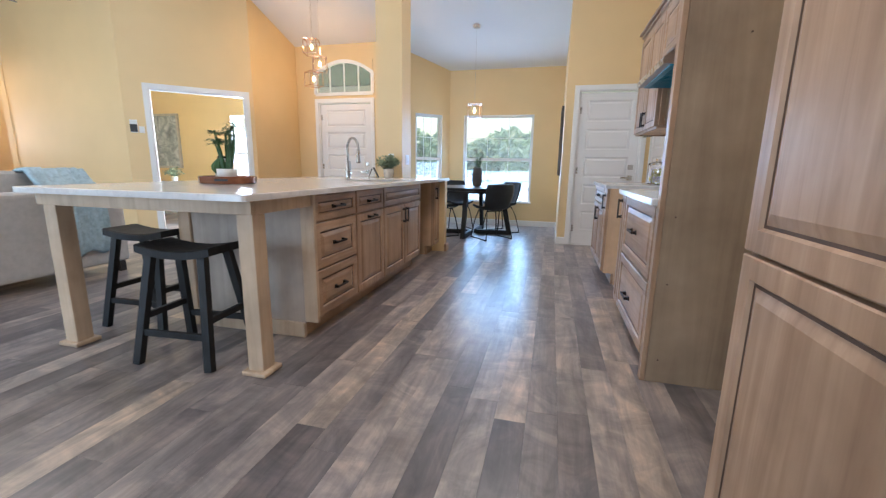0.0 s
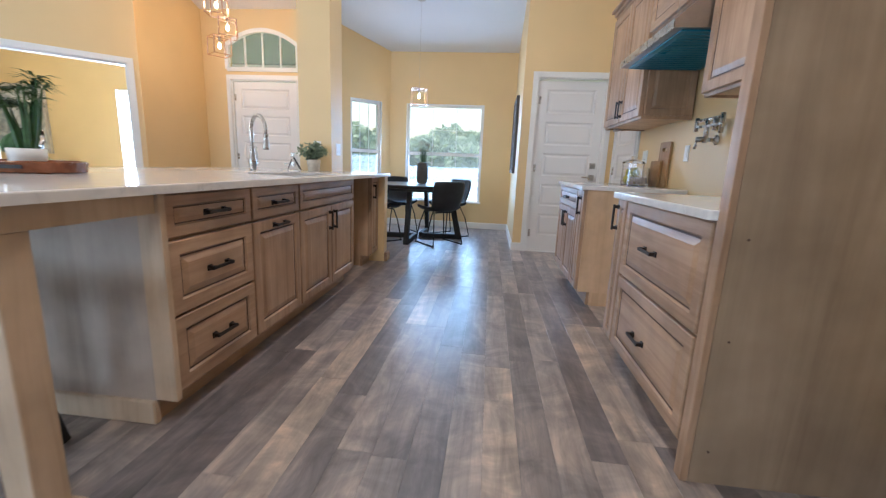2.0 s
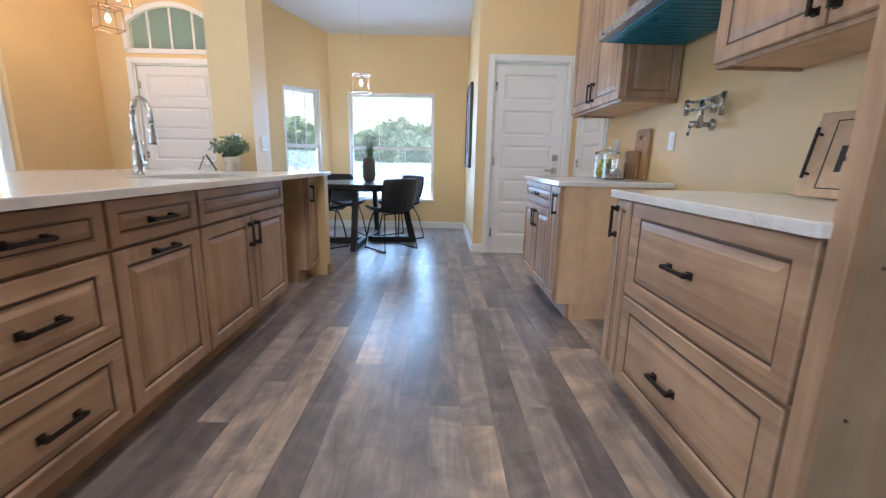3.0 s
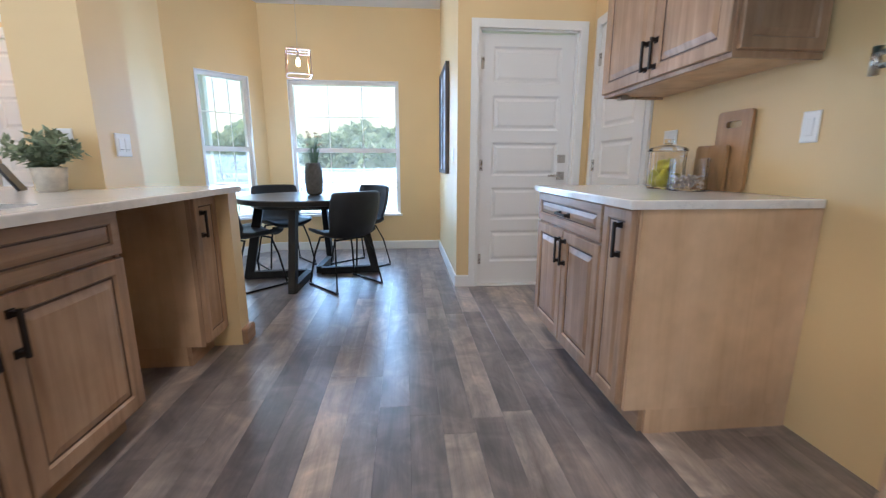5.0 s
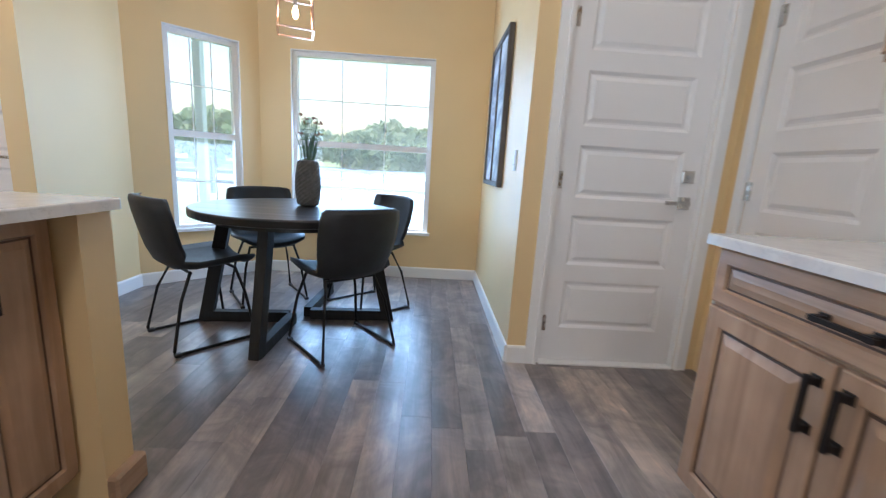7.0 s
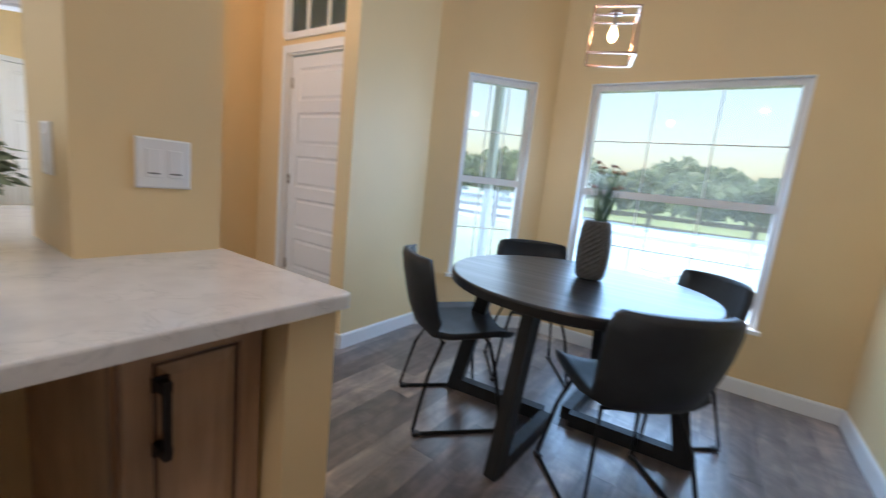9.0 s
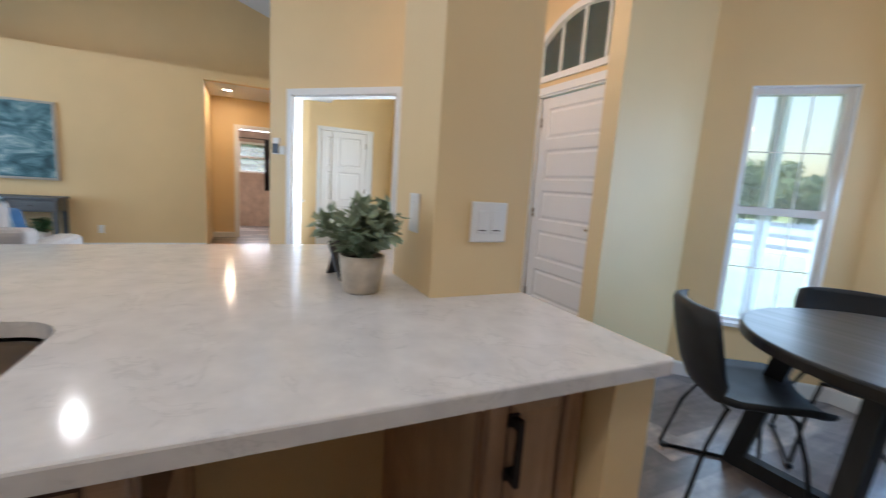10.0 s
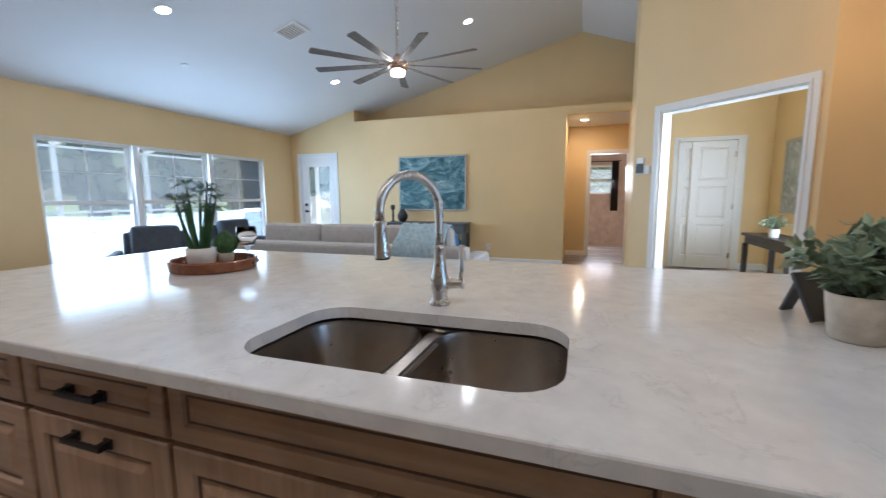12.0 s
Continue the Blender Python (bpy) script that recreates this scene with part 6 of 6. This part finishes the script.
def ceiling_fan():
    x, y, z = -4.47, 2.14, 2.43
    o = thing("ceiling_fan", (x, y, z), "large nine-blade grey ceiling fan with a lit drum light", "ceiling fan")
    part("downrod", tube(bm_new(), [(x, y, z + 0.12), (x, y, zc(y))], 0.014, 10), NICKEL, o)
    part("canopy", lathe(bm_new(), ((0.03, -0.09), (0.065, -0.03), (0.075, 0.03)), x, y, zc(y), 20), NICKEL, o)
    part("motor", lathe(bm_new(), ((0.022, 0.15), (0.045, 0.11), (0.09, 0.085), (0.105, 0.055), (0.098, 0.02), (0.078, 0.0)), x, y, z, 28), COPPER, o, "rose nickel motor housing", True)
    b = part("light", lathe(bm_new(), ((0.058, -0.045), (0.066, -0.038), (0.068, 0.0)), x, y, z, 28), CANLIT, o, "lit frosted drum", True)
    b.visible_shadow = False
    for k in range(9):
        a = radians(40 * k - 1)
        m = Matrix.Translation((x, y, z + 0.055)) @ Matrix.Rotation(a, 4, "Z") @ Matrix.Rotation(radians(12), 4, "X")
        bm = slab_top(bm_new(), [(0.13, -0.026), (0.45, -0.036), (0.81, -0.043), (0.825, -0.032), (0.825, 0.032), (0.81, 0.043), (0.45, 0.036), (0.13, 0.026)], -0.004, 0.004, None, 0.002)
        bl = part("blade", moved(bm, m), BLADE, o, "long grey wood-tone blade")
        part("bracket", moved(box(bm_new(), 0.08, -0.015, -0.006, 0.19, 0.015, 0.006, 0.003), m), NICKEL, bl)
    lamp("fan_lamp", "POINT", 4, (1.0, 0.86, 0.70), Matrix.Translation((x, y, z - 0.05)), 0.08)


ceiling_fan()


def can_light(x, y, watts=5.0, ceiling_z=None, colour=(1.0, 0.91, 0.80), slope=True):
    z = zc(y) if ceiling_z is None else ceiling_z
    tilt = 0 if ceiling_z is not None else math.atan(SLOPE_S if y < RIDGE_Y else -SLOPE_N)
    R = Matrix.Rotation(tilt, 4, "X")
    o = thing("recessed_light", (x, y, z), "round recessed ceiling light, switched on", "ceiling light", "recessed lights")
    part("trim_ring", lathe(bm_new(), ((0.062, -0.006), (0.085, -0.005), (0.088, 0.002)), x, y, z, 28, R), PLASTIC, o)
    d = part("diffuser", lathe(bm_new(), ((0.061, -0.008), (0.061, -0.0045)), x, y, z, 28, R), CANLIT, o, "lit diffuser")
    d.visible_shadow = False
    ob = lamp("recessed_bulb", "AREA", watts, colour, Matrix.Translation((x, y, z)) @ R @ Matrix.Translation((0, 0, -0.02)), 0.12)
    ob.data.shape = "DISK"


for x, y in ((-3.86, -0.06), (-6.63, 2.25), (-6.68, 0.02), (-3.78, 2.36)):
    can_light(x, y)
# Added kitchen fill: unseen ceiling lights, spots picked to brighten fronts and east wall.
KITCHEN_FILL_CANS = ((-0.4, 2.38), (-0.4, 4.2), (-0.4, 0.5))
for x, y in KITCHEN_FILL_CANS:
    can_light(x, y, 7.5, None, (1.0, 0.84, 0.68))
can_light(-8.75, 3.85, 5, 2.58, (1.0, 0.70, 0.42))
o = thing("air_vent", (-5.035, 0.50, zc(0.50)), "square white louvred air vent on the sloped ceiling", "vent")
Rv = Matrix.Translation((-5.035, 0.50, zc(0.50))) @ Matrix.Rotation(math.atan(SLOPE_S), 4, "X")
bm = bm_new()
for a in ((-0.15, -0.15, 0.15, -0.125), (-0.15, 0.125, 0.15, 0.15), (-0.15, -0.125, -0.125, 0.125), (0.125, -0.125, 0.15, 0.125)):
    box(bm, a[0], a[1], -0.014, a[2], a[3], 0.002)
part("frame", moved(bm, Rv), PLASTIC, o)
part("backing", moved(box(bm_new(), -0.125, -0.125, -0.003, 0.125, 0.125, 0.001), Rv), DARKP, o)
for k in range(7):
    yk = -0.105 + k * 0.035
    part("slat", moved(beam(bm_new(), (-0.125, yk, -0.010), (0.125, yk, -0.010), 0.020, 0.003, (0, 1, 1)), Rv), PLASTIC, o)

o = thing("ceiling_cover", (-4.674, -0.807, zc(-0.807)), "small round white cover plate on the sloped ceiling", "cover plate")
part("plate", lathe(bm_new(), ((0.03, -0.012), (0.042, -0.008), (0.045, 0.002)), -4.674, -0.807, zc(-0.807), 20, Matrix.Rotation(math.atan(SLOPE_S), 4, "X")), PLASTIC, o)

# office furniture
o = thing("console_desk", (-6.75, 6.2, 0), "dark espresso wooden console desk in the office", "desk")
part("top", box(bm_new(), -7.5, 6.0, 0.66, -6.1, 6.4, 0.70, 0.004), ESPRESSO, o)
part("apron", box(bm_new(), -7.46, 6.03, 0.56, -6.14, 6.37, 0.659), ESPRESSO, o)
for x in (-7.45, -6.15):
    for y in (6.04, 6.36):
        part("leg", box(bm_new(), x - 0.03, y - 0.03, 0, x + 0.03, y + 0.03, 0.56, 0.003), ESPRESSO, o)
o = thing("desk_plant", (-6.75, 6.15, 0.70), "small green plant in a white pot on the desk", "plant")
part("pot", lathe(bm_new(), ((0.05, 0), (0.06, 0.10), (0.052, 0.10)), -6.8, 6.12, 0.70, 18), CERAMIC, o)
foliage("foliage", leaf_cluster(bm_new(), (-6.8, 6.12, 0.79), rng, 24, 0.19, 0.16, 0.055, 5), LEAFG, o)
o = thing("office_print", (-7.6, 6.67, 1.5), "tall grey floral print in a silver frame", "picture")
part("print", box(bm_new(), -8.06, 6.65, 0.99, -7.19, 6.678, 1.96), ART3, o)
bm = bm_new()
for a in ((-8.1, 0.95, -8.06, 2.0), (-7.19, 0.95, -7.15, 2.0), (-8.06, 0.95, -7.19, 0.99), (-8.06, 1.96, -7.19, 2.0)):
    box(bm, a[0], 6.635, a[1], a[2], 6.678, a[3], 0.002)
part("frame", bm, SILVERF, o)
o = thing("bath_curtain", (-11.4, 4.45, 1.0), "dark brown curtain beside the bathroom window", "curtain")
bm = bm_new()
vs = []
for k in range(25):
    y = 4.50 + 0.16 * k / 24
    vs.append((bm.verts.new((-11.40 + 0.02 * math.sin(k * 1.3), y, 0.85)), bm.verts.new((-11.42 + 0.012 * math.sin(k * 1.3), y, 2.02))))
for a, b in zip(vs, vs[1:]):
    bm.faces.new((a[0], b[0], b[1], a[1]))
bmesh.ops.solidify(bm, geom=bm.faces[:], thickness=0.006)
part("cloth", bm, CURTAIN, o, smooth=True)
part("rod", tube(bm_new(), [(-11.42, 3.85, 2.03), (-11.42, 4.70, 2.03)], 0.01, 8), BLACKM, o)

# ---- outside ----
def grid_ground():
    bm = bm_new()
    box(bm, -400, -400, -0.5, 400, 400, -0.18)
    return bm


setting("ground", grid_ground(), GRASS, "sunlit mown lawn reaching to the horizon", "lawn")
setting("patio_slab", box(bm_new(), -13, -9.5, -0.179, 3, SOUTH - T - 0.01, -0.06), CONCRETE, "pale concrete patio under the screen cage", "patio")
setting("pool_water", box(bm_new(), -11.5, -8.4, -0.179, 1.0, -5.2, -0.056), WATER, "still blue-grey swimming pool water", "pool")
setting("front_walk", box(bm_new(), -4.4, 6.9, -0.179, -2.9, 9.0, -0.09), CONCRETE, "pale concrete front walk", "path")
setting("road", box(bm_new(), -200, 19, -0.179, 200, 30, -0.165), CONCRETE, "pale sunlit road beyond the lawn", "road")


def sheet(a, b):
    """An upright woven screen from corner a to corner b."""
    bm = bm_new()
    bm.faces.new([bm.verts.new(p) for p in ((a[0], a[1], a[2]), (b[0], b[1], a[2]), (b[0], b[1], b[2]), (a[0], a[1], b[2]))])
    return bm


def screen_cage():
    o = thing("screen_enclosure", (-5, -6, -0.06), "white aluminium pool screen enclosure frame", "screen enclosure")
    for k in range(7):
        x = -12.6 + k * 2.4
        part("post", box(bm_new(), x - 0.05, -9.35, -0.06, x + 0.05, -9.25, 2.6), WHITEAL, o)
        part("rafter", beam(bm_new(), (x, -9.3, 2.6), (x, -6.0, 3.5), 0.06, 0.10), WHITEAL, o)
        part("rafter", beam(bm_new(), (x, -6.0, 3.5), (x, SOUTH - 0.5, 2.7), 0.06, 0.10), WHITEAL, o)
    for y, z in ((-9.3, 2.6), (-9.3, 0.85), (-7.6, 3.06), (-6.0, 3.5), (-4.2, 3.1)):
        part("rail", beam(bm_new(), (-12.6, y, z), (1.8, y, z), 0.05, 0.06), WHITEAL, o)
    for k in range(3):
        y = -9.3 + 2.3 * k
        part("post", box(bm_new(), -12.65, y + 0.02, -0.06, -12.55, y + 0.12, 2.6), WHITEAL, o)
    for k in range(6):
        part("brace", beam(bm_new(), (-12.6 + k * 2.4, -9.3, 2.6), (-10.2 + k * 2.4, -6.0, 3.5), 0.03, 0.04), WHITEAL, o)

    part("screen_panel", sheet((-12.6, -9.3, 0.0), (1.8, -9.3, 2.6)), MESH, o, "fine grey insect screen")


screen_cage()
o = thing("porch_column", (-3.1, 9.2, -0.09), "pale blue-grey porch column outside the bay window", "column")
part("shaft", box(bm_new(), -3.28, 9.09, -0.09, -3.18, 9.19, 2.66, 0.01), PALEBLUE, o)
part("beam", box(bm_new(), -6.0, 9.02, 2.66, -3.1, 9.26, 2.86, 0.01), WHITEAL, o)


setting("porch_ceiling", box(bm_new(), -6.0, 6.84, 2.87, -2.75, 9.5, 2.95), PORCH, "blue-grey porch ceiling outside the front door", "porch ceiling")
setting("porch_beam", box(bm_new(), -6.0, 9.3, 2.66, -2.75, 9.5, 2.868), WHITEAL, "white porch beam along the front", "porch beam")
o = thing("stone_bowl", (-1.30, 12.0, -0.18), "low round pale stone bowl on a pedestal on the lawn", "birdbath")
part("pedestal", lathe(bm_new(), ((0.22, 0), (0.22, 0.03), (0.12, 0.06), (0.10, 0.16), (0.16, 0.2)), -1.30, 12.0, -0.18, 24), CONCRETE, o, smooth=True)
part("basin", lathe(bm_new(), ((0.16, 0.2), (0.40, 0.25), (0.45, 0.30), (0.43, 0.30), (0.25, 0.26)), -1.30, 12.0, -0.18, 32), CONCRETE, o, smooth=True)


def fence():
    o = thing("rail_fence", (0, 17, -0.18), "weathered three-rail paddock fence along the lawn", "fence")
    for k in range(20):
        x = -24 + k * 2.4
        part("post", box(bm_new(), x - 0.06, 16.94, -0.18, x + 0.06, 17.06, 0.95), RAILW, o)
    for z in (0.2, 0.5, 0.8):
        part("rail", box(bm_new(), -24, 17.061, z - 0.06, 21.6, 17.10, z + 0.06), RAILW, o)


fence()


def woods(name, centres, label, seed, leaf=0.8, count=520):
    """A far belt of trees: leaf clumps round many uneven crowns, and trunks."""
    g = np.random.default_rng(seed)
    vs, fs = [], []
    for cx, cy, r, h in centres:
        for _ in range(count):
            d = g.normal(size=3)
            d /= np.linalg.norm(d)
            rad = g.uniform(0.45, 1.0) ** 0.6
            lump = 1 + 0.3 * math.sin(3 * d[0] + cx) * math.cos(4 * d[2] + cy)
            p = np.array((cx, cy, h * 0.58)) + d * np.array((r, r, h * 0.46)) * rad * lump
            a, b = g.normal(size=3), g.normal(size=3)
            a *= leaf * g.uniform(0.5, 1.0) / np.linalg.norm(a)
            b *= leaf * g.uniform(0.4, 0.8) / np.linalg.norm(b)
            k = len(vs)
            vs += [tuple(p - a), tuple(p + b), tuple(p + a), tuple(p - b * 0.7)]
            fs.append((k, k + 1, k + 2, k + 3))
        k = len(vs)
        for z, w in ((-0.2, 0.22), (h * 0.6, 0.1)):
            vs += [(cx - w, cy - w, z), (cx + w, cy - w, z), (cx + w, cy + w, z), (cx - w, cy + w, z)]
        fs += [(k + i, k + (i + 1) % 4, k + 4 + (i + 1) % 4, k + 4 + i) for i in range(4)]
    me = bpy.data.meshes.new(name)
    me.from_pydata(vs, [], fs)
    me.materials.append(FOREST)
    tagged(new(name, me), label, "trees", "", "stuff")


g = random.Random(11)
woods("north_woods", [(-70 + k * 2.3 + g.uniform(-1, 1), 44 + g.uniform(-6, 8), g.uniform(2.2, 3.4), g.uniform(3.6, 5.6)) for k in range(60)], "hazy green tree line beyond the road", 3)
woods("south_woods", [(-45 + k * 2.0 + g.uniform(-1, 1), -24 + g.uniform(-5, 4), g.uniform(1.8, 3.2), g.uniform(5, 10)) for k in range(28)], "green trees behind the screened patio", 4)
woods("west_woods", [(-26 + g.uniform(-4, 3), -22 + k * 2.4, g.uniform(1.8, 3.0), g.uniform(5, 9)) for k in range(16)], "green trees west of the house", 6)

# ---- vinyl plank floor ----
PW, PL = 0.13, 1.22


def plank_data(material):
    me = bpy.data.meshes.new("plank")
    bm = bm_new()
    rings_panel(bm, PW - 0.0005, PL - 0.0005, ((0, -0.012), (0, -0.0005), (0.0007, 0.0)), Matrix.Identity(4))
    bmesh.ops.recalc_face_normals(bm, faces=bm.faces)
    bm.to_mesh(me)
    bm.free()
    me.materials.append(material)
    return me


plank_mesh, pale_mesh = plank_data(PLANK), plank_data(PALEPLANK)
# rows with pale boards: row, where a joint falls, which boards from there are pale
PALE = {82: (1.19, (0, 1)), 92: (0.95, (0, 1)), 88: (1.45, (0,)), 84: (3.16, (0,)), 76: (0.11, (0,)), 70: (2.0, (0,)), 66: (0.4, (0,))}
fv, ff = [], []
g = random.Random(21)
row, x = 0, -11.58
while x < EAST + 0.1:
    y = SOUTH - 0.1 - g.uniform(0, PL)
    joint, pale = PALE.get(row, (y, ()))
    y = joint - PL * math.ceil((joint - SOUTH + 0.1) / PL)
    while y < NORTH + 0.1:
        y1 = y + PL
        near = -2.9 < x < 1.3 and -0.2 < y1 and y < 7.6
        if near and y >= SOUTH and y1 < NORTH + T:
            ob = mesh_part("plank", pale_mesh if round((y - joint) / PL) in pale else plank_mesh, floor_base)
            ob.location = (x, y, 0)
        else:
            a, b = max(y, SOUTH - 0.1), min(y1, NORTH + T) - 0.0005
            if b - a > 0.02:
                k = len(fv)
                xe = min(x + PW, EAST + T) - 0.0005
                fv += [(x, a, 0), (xe, a, 0), (xe, b, 0), (x, b, 0), (x, a, -0.011), (xe, a, -0.011), (xe, b, -0.011), (x, b, -0.011)]
                ff += [(k, k + 1, k + 2, k + 3), (k, k + 4, k + 5, k + 1), (k + 1, k + 5, k + 6, k + 2), (k + 2, k + 6, k + 7, k + 3), (k + 3, k + 7, k + 4, k)]
        y = y1
    x += PW
    row += 1
me = bpy.data.meshes.new("planks")
me.from_pydata(fv, [], ff)
me.materials.append(PLANKS)
far = mesh_part("planks", me, floor_base, "grey brown vinyl planks farther off")
tagged(far, kind="stuff")
